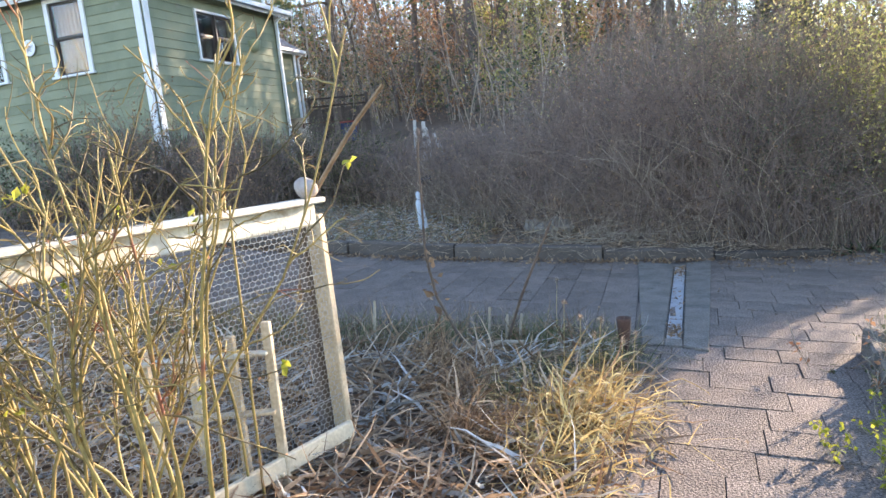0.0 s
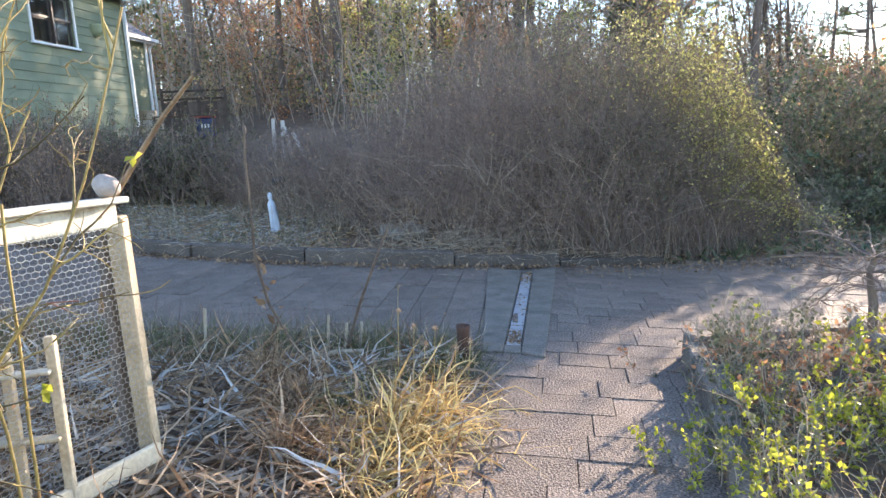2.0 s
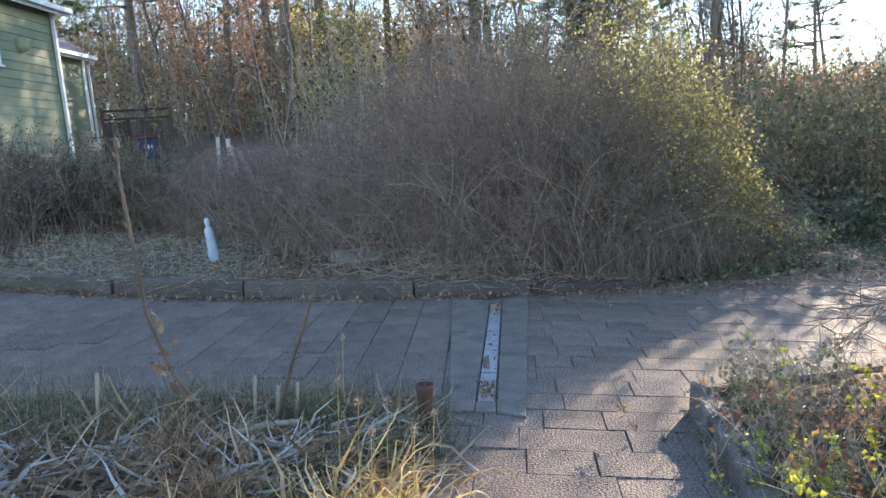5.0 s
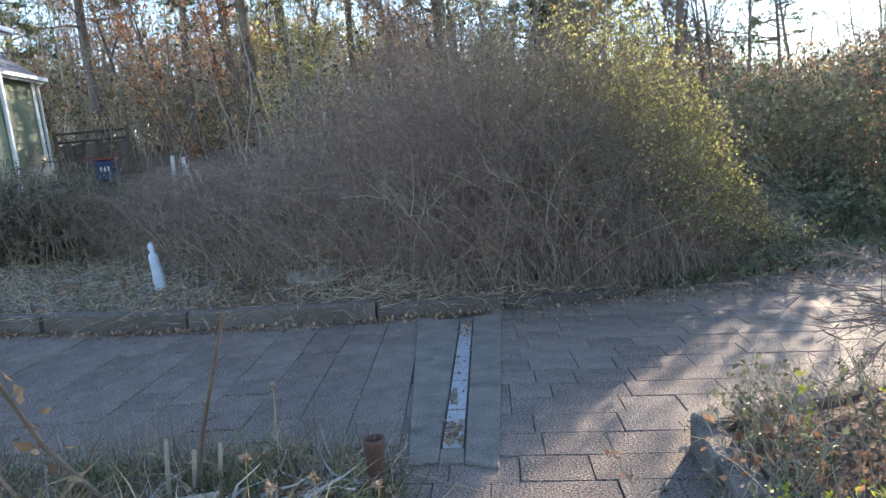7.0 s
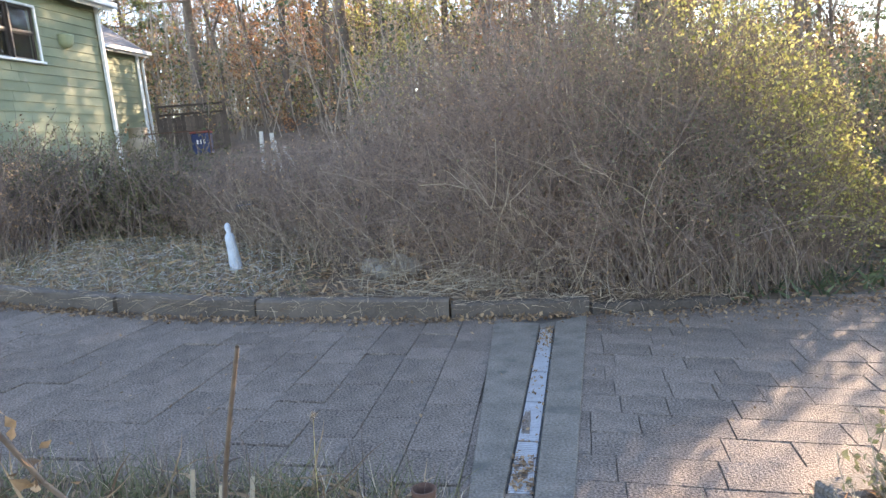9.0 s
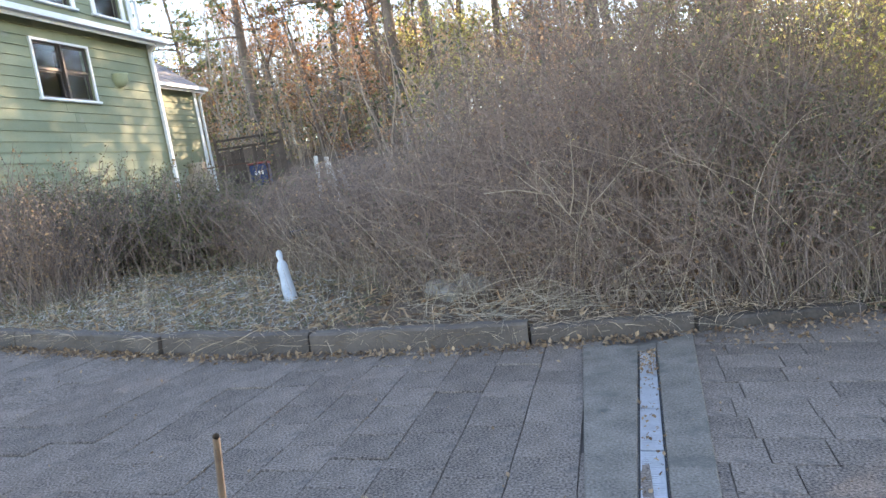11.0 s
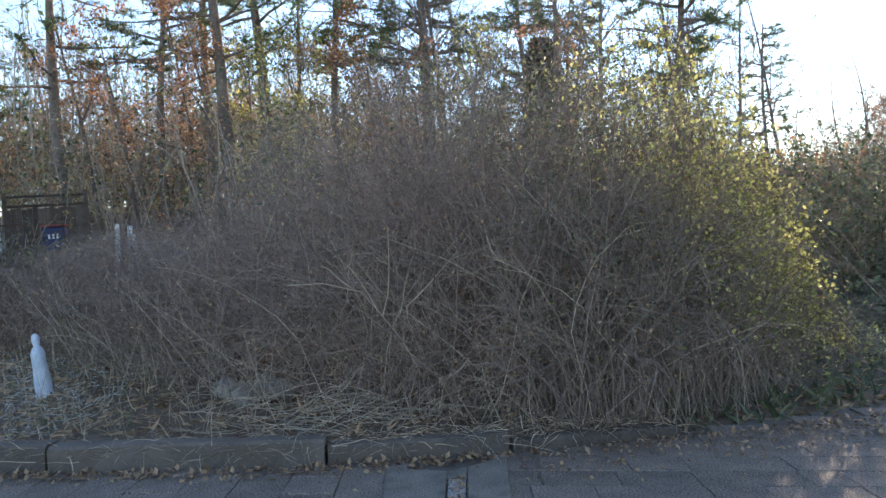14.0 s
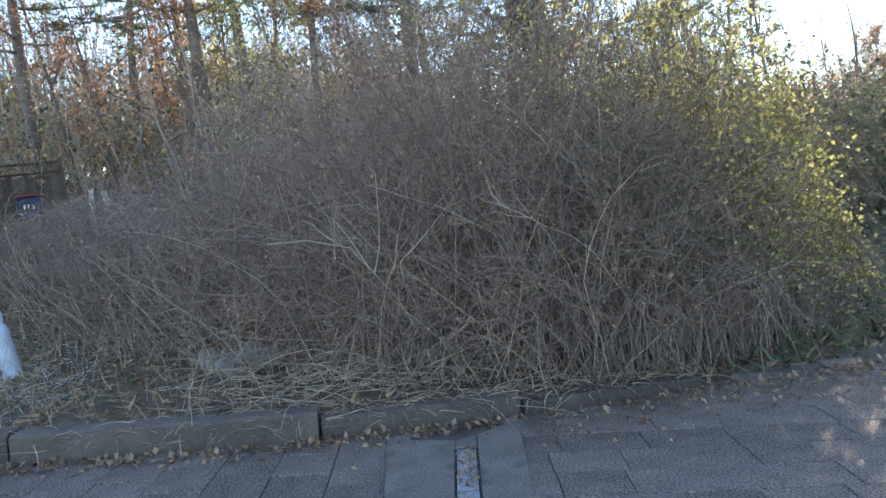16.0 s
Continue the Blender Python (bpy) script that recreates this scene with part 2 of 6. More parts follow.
def tubes(P, R, sides=3):
    """Verts and quads of many tapered tubes: P (n, k, 3), R (n, k)."""
    n, k, _ = P.shape
    T = np.gradient(P, axis=1)
    T /= np.linalg.norm(T, axis=2, keepdims=True) + 1e-9
    ref = np.where(np.abs(T[:, :1, 2:3]) > 0.8, np.array([1.0, 0, 0]), np.array([0, 0, 1.0]))
    U = np.cross(T, ref)
    U /= np.linalg.norm(U, axis=2, keepdims=True) + 1e-9
    W = np.cross(T, U)
    a = np.arange(sides) * 2 * np.pi / sides
    V = P[:, :, None] + R[:, :, None, None] * (np.cos(a)[None, None, :, None] * U[:, :, None] + np.sin(a)[None, None, :, None] * W[:, :, None])
    idx = np.arange(n * k * sides).reshape(n, k, sides)
    nx = np.roll(idx, -1, axis=2)
    Q = np.stack([idx[:, :-1], nx[:, :-1], nx[:, 1:], idx[:, 1:]], axis=-1).reshape(-1, 4)
    return V.reshape(-1, 3), Q


def blades(P, W):
    """Flat tapering blades along polylines: P (n, k, 3), W (n, k) half-widths."""
    n, k, _ = P.shape
    T = np.gradient(P, axis=1)
    S = np.cross(T, RNG.normal(size=(n, 1, 3)))
    S /= np.linalg.norm(S, axis=2, keepdims=True) + 1e-9
    V = np.stack([P - S * W[:, :, None], P + S * W[:, :, None]], axis=2)
    idx = np.arange(n * k * 2).reshape(n, k, 2)
    Q = np.stack([idx[:, :-1, 0], idx[:, :-1, 1], idx[:, 1:, 1], idx[:, 1:, 0]], axis=-1).reshape(-1, 4)
    return V.reshape(-1, 3), Q


def leaves(C, size, up=0.3):
    """Folded rhombic leaves at C (n, 3)."""
    n = len(C)
    size = np.broadcast_to(size, n)[:, None]
    d = RNG.normal(size=(n, 3))
    d /= np.linalg.norm(d, axis=1, keepdims=True)
    nor = RNG.normal(size=(n, 3)) + np.array([0, 0, up * 3])
    s = np.cross(d, nor)
    s /= np.linalg.norm(s, axis=1, keepdims=True) + 1e-9
    nn = np.cross(s, d)
    V = np.stack([C, C + size * (0.45 * d + 0.33 * s + 0.1 * nn), C + size * d, C + size * (0.45 * d - 0.33 * s + 0.1 * nn)], axis=1)
    i = np.arange(n)[:, None] * 4
    return V.reshape(-1, 3), np.concatenate([i + np.array([0, 1, 2]), i + np.array([0, 2, 3])])


def grow(B, D, L, k=6, droop=0.0, wob=0.15):
    """Polylines from bases B, first directions D, lengths L."""
    n = len(B)
    D = D / (np.linalg.norm(D, axis=1, keepdims=True) + 1e-9)
    P = np.zeros((n, k, 3))
    P[:, 0] = B
    step = (np.broadcast_to(L, n) / (k - 1))[:, None]
    for i in range(1, k):
        P[:, i] = P[:, i - 1] + D * step
        D = D + RNG.normal(size=(n, 3)) * wob + np.array([0, 0, -droop])
        D /= np.linalg.norm(D, axis=1, keepdims=True) + 1e-9
    return P


def taper(n, k, r0, r1):
    r0 = np.broadcast_to(r0, n)[:, None]
    return r0 + (np.broadcast_to(r1, n)[:, None] - r0) * np.linspace(0, 1, k)[None]


def sprout(P, R, m, spread=1.0, lo=0.25, lift=0.2):
    """m shoots from random points of the polylines P: bases, directions, parent radii."""
    n, k, _ = P.shape
    i = RNG.integers(0, n, m)
    f = RNG.uniform(lo, 0.98, m) * (k - 1)
    j = np.minimum(f.astype(int), k - 2)
    w = (f - j)[:, None]
    base = P[i, j] * (1 - w) + P[i, j + 1] * w
    t = P[i, j + 1] - P[i, j]
    t /= np.linalg.norm(t, axis=1, keepdims=True) + 1e-9
    d = t + RNG.normal(size=(m, 3)) * spread * 0.6 + np.array([0, 0, lift])
    return base, d, R[i, j]


def merge(parts):
    V, F, o = [], {3: [], 4: []}, 0
    for v, f in parts:
        V.append(v)
        F[f.shape[1]].append(f + o)
        o += len(v)
    return np.concatenate(V), [np.concatenate(x) for x in F.values() if x]


def on_curve(P, m, lo=0.2):
    return sprout(P, np.ones(P.shape[:2]), m, 1, lo)[0]


# ---------------------------------------------------------------- the lie of the land
SLOPE = math.tan(radians(4.5))
ss = lambda a, b, x: (lambda u: u * u * (3 - 2 * u))(np.clip((x - a) / (b - a), 0, 1))


def kerb_y(x):
    return np.interp(x, [-9, -6, -3.4, -1.65, 0.2, 1.1, 1.95, 3.0, 4.4, 6.2, 7.8, 10.6, 16, 30], [12.4, 11.3, 10.3, 9.75, 9.55, 9.58, 9.66, 9.82, 10.1, 10.6, 11.5, 12.7, 15, 21])


def bed_x(y):
    return np.interp(y, [0, 4.36, 5.16, 6.3, 6.7], [0.1, 0.62, 0.77, 0.9, 0.9])


def wall_x(y):
    return np.interp(y, [0, 2.6, 4.39, 5.32, 6.33, 6.4], [0.95, 1.35, 1.78, 2.03, 2.22, 2.23])


def bed_y(x):
    return np.interp(x, [-12, -4, -1.6, 0.1, 0.9], [9.3, 7.5, 6.85, 6.68, 6.5])


def plant_y(x):
    return np.interp(x, [2.1, 3.6, 6, 12, 30], [6.3, 6.65, 7.2, 8.6, 13])


def gz(x, y):
    """Height of the ground."""
    x, y = np.asarray(x, float), np.asarray(y, float)
    z = -SLOPE * np.clip(x, -7, 9)
    d = y - kerb_y(x)
    west = 1 - ss(3.5, 9.0, x)
    bank = 0.14 * ss(0.05, 0.35, d) * (1 - 0.75 * ss(2.0, 3.2, x)) + np.clip(d - 1.0, 0, 70) * (0.03 + 0.075 * west)
    bed = (ss(0.0, 0.15, bed_x(y) - x)) * ss(0.0, 0.2, bed_y(np.minimum(x, 0.9)) - y)
    plant = ss(0.02, 0.16, x - wall_x(y)) * ss(0.02, 0.16, plant_y(x) - y)
    hump = 0.03 * np.sin(1.7 * x + 0.6) * np.sin(1.3 * y)
    return z + np.where(d > 0, bank + hump * ss(0.4, 1.5, d), np.where(bed > 0, bed * (0.075 + hump * 0.6), np.where(plant > 0, plant * (np.interp(y, [4.8, 6.2], [0.1, 0.205]) + hump), 0))) - 0.045


def spots(n, x0, x1, y0, y1):
    """n random spots on the ground."""
    x, y = RNG.uniform(x0, x1, n), RNG.uniform(y0, y1, n)
    return np.stack([x, y, gz(x, y)], axis=1)


gx = np.concatenate([[-900, -500, -250, -120, -70, -45, -32, -24, -18, -14, -11], np.arange(-9, 11, 0.14), [11.5, 13, 16, 20, 26, 35, 50, 75, 130, 260, 500, 900]])
gy = np.concatenate([[-900, -400, -150, -60, -25, -10, -4, -1], np.arange(0.4, 14.2, 0.12), [15, 16, 17.5, 19, 21, 24, 28, 33, 40, 50, 64, 80, 120, 250, 500, 900]])
GX, GY = np.meshgrid(gx, gy)
gid = np.arange(GX.size).reshape(GX.shape)
gq = np.stack([gid[:-1, :-1], gid[:-1, 1:], gid[1:, 1:], gid[1:, :-1]], axis=-1).reshape(-1, 4)
tagged(put("ground", mesh_np("ground", np.stack([GX, GY, gz(GX, GY)], axis=-1), [gq], SOIL, True)), "brown soil and leaf litter sloping to the east", "ground", kind="structure")

# ---------------------------------------------------------------- the green house
HOUSE = pose(-7.68, 14.85, 1.0, 0, 0, -7)
house = thing("house", "pale green clapboard house with white corner boards", "house", m=HOUSE)


def lap_wall(parent, length, z0, z1, holes, m, step=0.19):
    """Clapboards along local x from 0 to length on a backing wall; holes: (x0, x1, z0, z1)."""
    bm = bmesh.new()
    xs = sorted({0.0, length, *[v for h in holes for v in h[:2]]})
    zs = sorted({z0, z1, *[v for h in holes for v in h[2:]]})
    for xa, xb in zip(xs, xs[1:]):
        for za, zb in zip(zs, zs[1:]):
            if not any(h[0] <= xa and xb <= h[1] and h[2] <= za and zb <= h[3] for h in holes):
                box_bm(xb - xa, 0.14, zb - za, 0, ((xa + xb) / 2, 0.07, za), bm)
    wall = part("wall", bm, SIDING, parent, m=m)
    z = z0
    while z < z1 - 0.02:
        top = min(z + step, z1)
        cuts = [(0.0, length)]
        for h in holes:
            if h[2] < top - 0.02 and h[3] > z + 0.02:
                cuts = [c for a, b in cuts for c in ((a, min(b, h[0])), (max(a, h[1]), b)) if c[1] - c[0] > 0.03]
        for a, b in cuts:
            at = a
            while at < b - 0.01:
                end = b if b - at < 3.2 else at + float(RNG.uniform(1.6, 2.6))
                v = [(at, -0.028, z), (end - 0.004, -0.028, z), (end - 0.004, -0.004, z), (at, -0.004, z), (at, -0.01, top), (end - 0.004, -0.01, top), (end - 0.004, -0.004, top), (at, -0.004, top)]
                f = np.array([(0, 1, 5, 4), (3, 2, 1, 0), (1, 2, 6, 5), (0, 4, 7, 3), (4, 5, 6, 7)])
                put("board", mesh_np("board", v, [f], SIDING), wall)
                at = end
        z = top
    return wall


def window(parent, x0, x1, z0, z1, m, lights=1, curtain=False):
    """A double-hung window with casing, sill, sashes and panes; local x along the wall, y inwards."""
    bm = bmesh.new()
    t = 0.11 if lights == 1 else 0.05
    for a in ((x0 + x1) / 2,):
        box_bm(x1 - x0 + 2 * t, 0.05, t, 0.006, (a, -0.035, z1 - 0.01), bm)
        box_bm(x1 - x0 + 2 * t + 0.08, 0.09, 0.05, 0.008, (a, -0.05, z0 - 0.05), bm)
    for a in (x0 - t / 2, x1 + t / 2):
        box_bm(t, 0.045, z1 - z0, 0.006, (a, -0.035, z0), bm)
    win = part("window", bm, TRIM, parent, "white cased sash window", m=m)
    w = (x1 - x0) / lights
    for i in range(lights):
        a, b = x0 + i * w, x0 + (i + 1) * w
        mid = (z0 + z1) / 2
        for lo, hi, y in ((mid, z1, 0.02), (z0, mid + 0.03, 0.05)):
            bm = bmesh.new()
            for c in (a + 0.03, b - 0.03):
                box_bm(0.055, 0.035, hi - lo, 0.004, (c, y, lo), bm)
            for c in (lo, hi - 0.055):
                box_bm(b - a - 0.06, 0.034, 0.055, 0.004, ((a + b) / 2, y, c), bm)
            part("sash", bm, SASH, win)
            bm = box_bm(b - a - 0.11, 0.006, hi - lo - 0.11, 0, ((a + b) / 2, y, lo + 0.055))
            part("pane", bm, GLASS, win).visible_shadow = False
        if lights > 1:
            part("mullion", box_bm(0.05, 0.06, z1 - z0, 0.004, (a, -0.02, z0)), SASH, win)
    # box behind the panes; the unlit room's shade is put into its black colour
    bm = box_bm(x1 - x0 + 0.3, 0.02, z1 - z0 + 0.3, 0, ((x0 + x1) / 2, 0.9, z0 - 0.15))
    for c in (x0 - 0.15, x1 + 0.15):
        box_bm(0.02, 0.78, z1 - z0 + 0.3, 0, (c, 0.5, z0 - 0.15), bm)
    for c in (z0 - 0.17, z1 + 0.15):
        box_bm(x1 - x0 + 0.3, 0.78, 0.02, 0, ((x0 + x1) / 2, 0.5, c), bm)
    part("room_shade_box", bm, DARKIN, win)
    if curtain:
        xs = np.linspace(x0 + 0.01, x1 - 0.01, 40)
        ys = 0.13 + 0.02 * np.sin(xs * 60)
        V = np.concatenate([np.stack([xs, ys, np.full(40, z0)], 1), np.stack([xs, ys, np.full(40, z1)], 1)])
        i = np.arange(39)
        put("curtain", mesh_np("curtain", V, [np.stack([i, i + 1, i + 41, i + 40], 1)], CURTAIN, True), win)
    return win


SIDE = pose(0, 0, 0, 0, 0, 90)
FRONT = pose(-7.2, 0, 0, 0, 0, 0)
ANNEX = pose(-3.0, 5.2, 0, 0, 0, 90)
EAVE = 4.36
lap_wall(house, 5.15, 0, EAVE, [(1.68, 3.05, 2.9, 3.95)], SIDE)
window(house, 1.68, 3.05, 2.9, 3.95, SIDE, 2)
lap_wall(house, 7.2, 0, EAVE, [(4.9, 5.72, 2.72, 4.2), (2.55, 3.4, 2.8, 4.2)], FRONT)
window(house, 4.9, 5.72, 2.72, 4.2, FRONT, 1, True)
window(house, 2.55, 3.4, 2.8, 4.2, FRONT, 1)
lap_wall(house, 6.2, 0.3, EAVE + 0.02, [], ANNEX)
for nm, at in (("corner_board", (-0.07, -0.045, 0)), ("corner_board", (0.045, 0.07, 0)), ("corner_board", (0.045, 5.1, 0)), ("corner_board", (-2.955, 11.33, 0))):
    part(nm, box_bm(0.16 if at[0] == -0.07 else 0.035, 0.035 if at[0] == -0.07 else 0.15, EAVE, 0.005, at), TRIM, house)
part("foundation", box_bm(7.0, 4.95, 1.6, 0.01, (-3.6, 2.6, -1.62)), CONCRETE, house)
part("back_wall", box_bm(7.0, 0.15, EAVE, 0, (-3.6, 5.05, 0)), SIDING, house)
part("end_wall", box_bm(0.15, 11.4, EAVE, 0, (-7.1, 5.7, 0)), SIDING, house)
part("annex_end_wall", box_bm(4.0, 0.15, EAVE, 0, (-5.06, 11.3, 0.02)), SIDING, house)


def slope_roof(parent, a, b, c, d, material, thick=0.1):
    """A roof slab with courses of shingles between eave a-b and ridge d-c."""
    a, b, c, d = (np.array(p, float) for p in (a, b, c, d))
    n = np.cross(b - a, d - a)
    n /= np.linalg.norm(n)
    n = n if n[2] > 0 else -n
    rows = max(4, int(np.linalg.norm(d - a) / 0.16))
    V, F = [], []
    for i in range(rows):
        u, v = i / rows, (i + 1) / rows
        p = [a + (d - a) * u + n * 0.016, b + (c - b) * u + n * 0.016, b + (c - b) * v + n * 0.004, a + (d - a) * v + n * 0.004, a + (d - a) * u, b + (c - b) * u]
        o = len(V)
        V += p
        F += [(o, o + 1, o + 2, o + 3), (o + 4, o + 5, o + 1, o)]
    roof = put("roof", mesh_np("roof", V, [np.array(F)], material), parent, "grey shingled roof")
    base = [p - n * t for t in (0.0, thick) for p in (a, b, c, d)]
    put("roof_deck", mesh_np("roof_deck", base, [np.array([(0, 1, 2, 3), (7, 6, 5, 4), (0, 4, 5, 1), (1, 5, 6, 2), (2, 6, 7, 3), (3, 7, 4, 0)])], TRIM), roof)
    return roof


slope_roof(house, (0.3, -0.3, EAVE), (0.3, 5.35, EAVE), (-0.24, 5.35, EAVE + 0.25), (-0.24, -0.3, EAVE + 0.25), SHINGLE)
slope_roof(house, (-0.24, -0.3, EAVE), (-7.3, -0.3, EAVE), (-7.3, 0.6, EAVE + 0.45), (-0.24, 0.6, EAVE + 0.45), SHINGLE)
slope_roof(house, (-2.7, 5.2, EAVE), (-2.7, 11.6, EAVE), (-5.4, 11.6, EAVE + 2.0), (-5.4, 5.2, EAVE + 2.0), SHINGLE)
slope_roof(house, (-7.4, 5.2, EAVE), (-7.4, 11.6, EAVE), (-5.4, 11.6, EAVE + 2.0), (-5.4, 5.2, EAVE + 2.0), SHINGLE)
UP = pose(-0.2, 0.4, 0, 0, 0, 90)
lap_wall(house, 4.6, EAVE + 0.2, EAVE + 2.4, [(1.95, 2.75, EAVE + 0.45, EAVE + 1.85), (3.45, 4.25, EAVE + 0.45, EAVE + 1.85)], UP, 0.2)
window(house, 1.95, 2.75, EAVE + 0.45, EAVE + 1.85, UP)
window(house, 3.45, 4.25, EAVE + 0.45, EAVE + 1.85, UP)
part("upper_corner_board", box_bm(0.035, 0.14, 2.15, 0.005, (-0.155, 4.95, EAVE + 0.25)), TRIM, house)
part("upper_front_wall", box_bm(6.7, 0.15, 2.1, 0, (-3.72, 0.5, EAVE + 0.3)), SIDING, house)
part("upper_back_wall", box_bm(6.7, 0.15, 2.1, 0, (-3.72, 4.9, EAVE + 0.3)), SIDING, house)
slope_roof(house, (0.15, 0.1, EAVE + 2.4), (0.15, 5.3, EAVE + 2.4), (-3.7, 5.3, EAVE + 4.1), (-3.7, 0.1, EAVE + 4.1), SHINGLE)
slope_roof(house, (-7.4, 0.1, EAVE + 2.4), (-7.4, 5.3, EAVE + 2.4), (-3.7, 5.3, EAVE + 4.1), (-3.7, 0.1, EAVE + 4.1), SHINGLE)


def gutter(y0, y1, x, z):
    bm = box_bm(0.11, y1 - y0, 0.025, 0.004, (x + 0.055, (y0 + y1) / 2, z - 0.09))
    box_bm(0.014, y1 - y0, 0.11, 0.003, (x + 0.115, (y0 + y1) / 2, z - 0.09), bm)
    box_bm(0.02, y1 - y0, 0.16, 0.003, (x - 0.02, (y0 + y1) / 2, z - 0.15), bm)
    part("gutter", bm, TRIM, house, "white metal gutter")


def downspout(x, y, z0, z1):
    bm = between((x + 0.1, y, z0), (x + 0.1, y, z1 - 0.25), 0.07, 0.05)
    part("downspout", bm, TRIM, house, "white metal downspout")
    part("downspout_elbow", between((x + 0.1, y, z1 - 0.25), (x + 0.32, y, z1 - 0.08), 0.06, 0.05), TRIM, house)


gutter(-0.3, 5.35, 0.3, EAVE)
gutter(5.2, 11.6, -2.7, EAVE)
gutter(0.1, 5.3, 0.15, EAVE + 2.4)
downspout(0.0, 5.0, -0.1, EAVE)
downspout(-3.0, 11.5, 0.2, EAVE)
downspout(-0.15, 5.05, EAVE + 0.3, EAVE + 2.4)
# wall planter between window and corner
pot = thing("hanging_planter", "round pale green half basket hung on the clapboard wall", "planter", m=HOUSE @ pose(0.04, 3.85, 3.25))
bm = lathe_bm([(0.04, 0.0), (0.12, 0.03), (0.17, 0.12), (0.19, 0.24), (0.2, 0.27), (0.18, 0.27), (0.16, 0.22), (0.02, 0.2)], 18)
part("bowl", bm, BASKET, pot, smooth=True)
part("hook", between((-0.04, 0, 0.27), (-0.04, 0, 0.4), 0.02, 0.01), SASH, pot)
# round plaque with a star on the front wall
plaque = thing("wall_plaque", "round white metal plaque with a star", "wall decoration", m=HOUSE @ pose(-2.95, -0.05, 3.4, 90, 0, 0))
part("disc", lathe_bm([(0.02, 0), (0.15, 0.0), (0.17, 0.012), (0.15, 0.022), (0.01, 0.02)], 24), WHITE, plaque)
bm = bmesh.new()
star = [bm.verts.new((0.13 * (1 if i % 2 == 0 else 0.4) * math.sin(i * math.pi / 5), 0.13 * (1 if i % 2 == 0 else 0.4) * math.cos(i * math.pi / 5), 0.024)) for i in range(10)]
tip = bm.verts.new((0, 0, 0.05))
for i in range(10):
    bm.faces.new((star[i], star[(i + 1) % 10], tip))
part("star", bm, STEEL, plaque)

# ---------------------------------------------------------------- behind the house: board fence, tank, bins
back_fence = thing("board_fence", "dark weathered board fence with a lattice top", "fence", m=pose(-9.0, 26.75, float(gz(-8, 27)) - 0.1, 0, 0, 21))
for i in range(15):
    part("board", box_bm(0.135, 0.022, 1.25 + 0.03 * (i * 7 % 3), 0.003, (0.07 + i * 0.14, 0, 0)), DARKWOOD, back_fence)
for z in (0.25, 1.05, 1.32, 1.6):
    part("rail", box_bm(2.12, 0.04, 0.07, 0.004, (1.05, 0.04, z)), DARKWOOD, back_fence)
bm = bmesh.new()
for i in range(18):
    for s in (-1, 1):
        x = 0.05 + i * 0.12
        b2 = between((x - s * 0.14, 0.01 * s, 1.36), (x + s * 0.14, 0.01 * s, 1.62), 0.03, 0.008, 0)
        me_tmp = bpy.data.meshes.new("lath")
        b2.to_mesh(me_tmp)
        b2.free()
        bm.from_mesh(me_tmp)
        bpy.data.meshes.remove(me_tmp)
part("lattice", bm, DARKWOOD, back_fence)
for x in (0.0, 2.12):
    part("post", box_bm(0.1, 0.1, 1.75, 0.008, (x, 0.06, 0)), DARKWOOD, back_fence)
gzf = float(gz(-8.2, 23.5))
tank = thing("water_butt", "squat tan plastic barrel beside the house", "barrel", m=pose(-8.25, 23.6, 1.9))
part("body", lathe_bm([(0.3, 0), (0.36, 0.05), (0.4, 0.3), (0.39, 0.5), (0.3, 0.62), (0.24, 0.65)], 20), TAN, tank, smooth=True)
part("lid", lathe_bm([(0.25, 0.65), (0.26, 0.7), (0.25, 0.86), (0.27, 0.88), (0.27, 0.93), (0.02, 0.95)], 20), TAN, tank)
plinth = thing("stone_plinth", "low grey stone plinth under the barrel", "plinth", m=pose(-8.25, 23.6, gzf - 0.2))
part("block", box_bm(0.95, 0.9, 1.9 - gzf + 0.2, 0.03), GREYSTONE, plinth)
zb = float(gz(-7.0, 25.2))
bin_ob = thing("recycling_bin", "blue plastic bin with a dull red rim", "bin", m=pose(-7.05, 25.2, zb - 0.03, 0, 0, 10))
bm = box_bm(0.55, 0.5, 0.62, 0.03)
part("body", bm, BLUE, bin_ob)
part("rim", box_bm(0.6, 0.55, 0.06, 0.02, (0, 0, 0.62)), RED, bin_ob)
for i in range(3):
    part("mark", box_bm(0.05, 0.006, 0.12, 0, (-0.1 + 0.1 * i, -0.252, 0.3)), WHITE, bin_ob)
hand = thing("handrail", "thin rusty pipe rail behind the hedge", "handrail", m=pose(0, 0, 0))
part("pipe", between((-8.0, 23.4, 2.62), (-6.6, 24.6, 2.62), 0.035, 0.035), RUST, hand)
for x, y in ((-8.0, 23.4), (-6.6, 24.6)):
    part("post", between((x, y, float(gz(x, y)) - 0.1), (x, y, 2.62), 0.035, 0.035), RUST, hand)

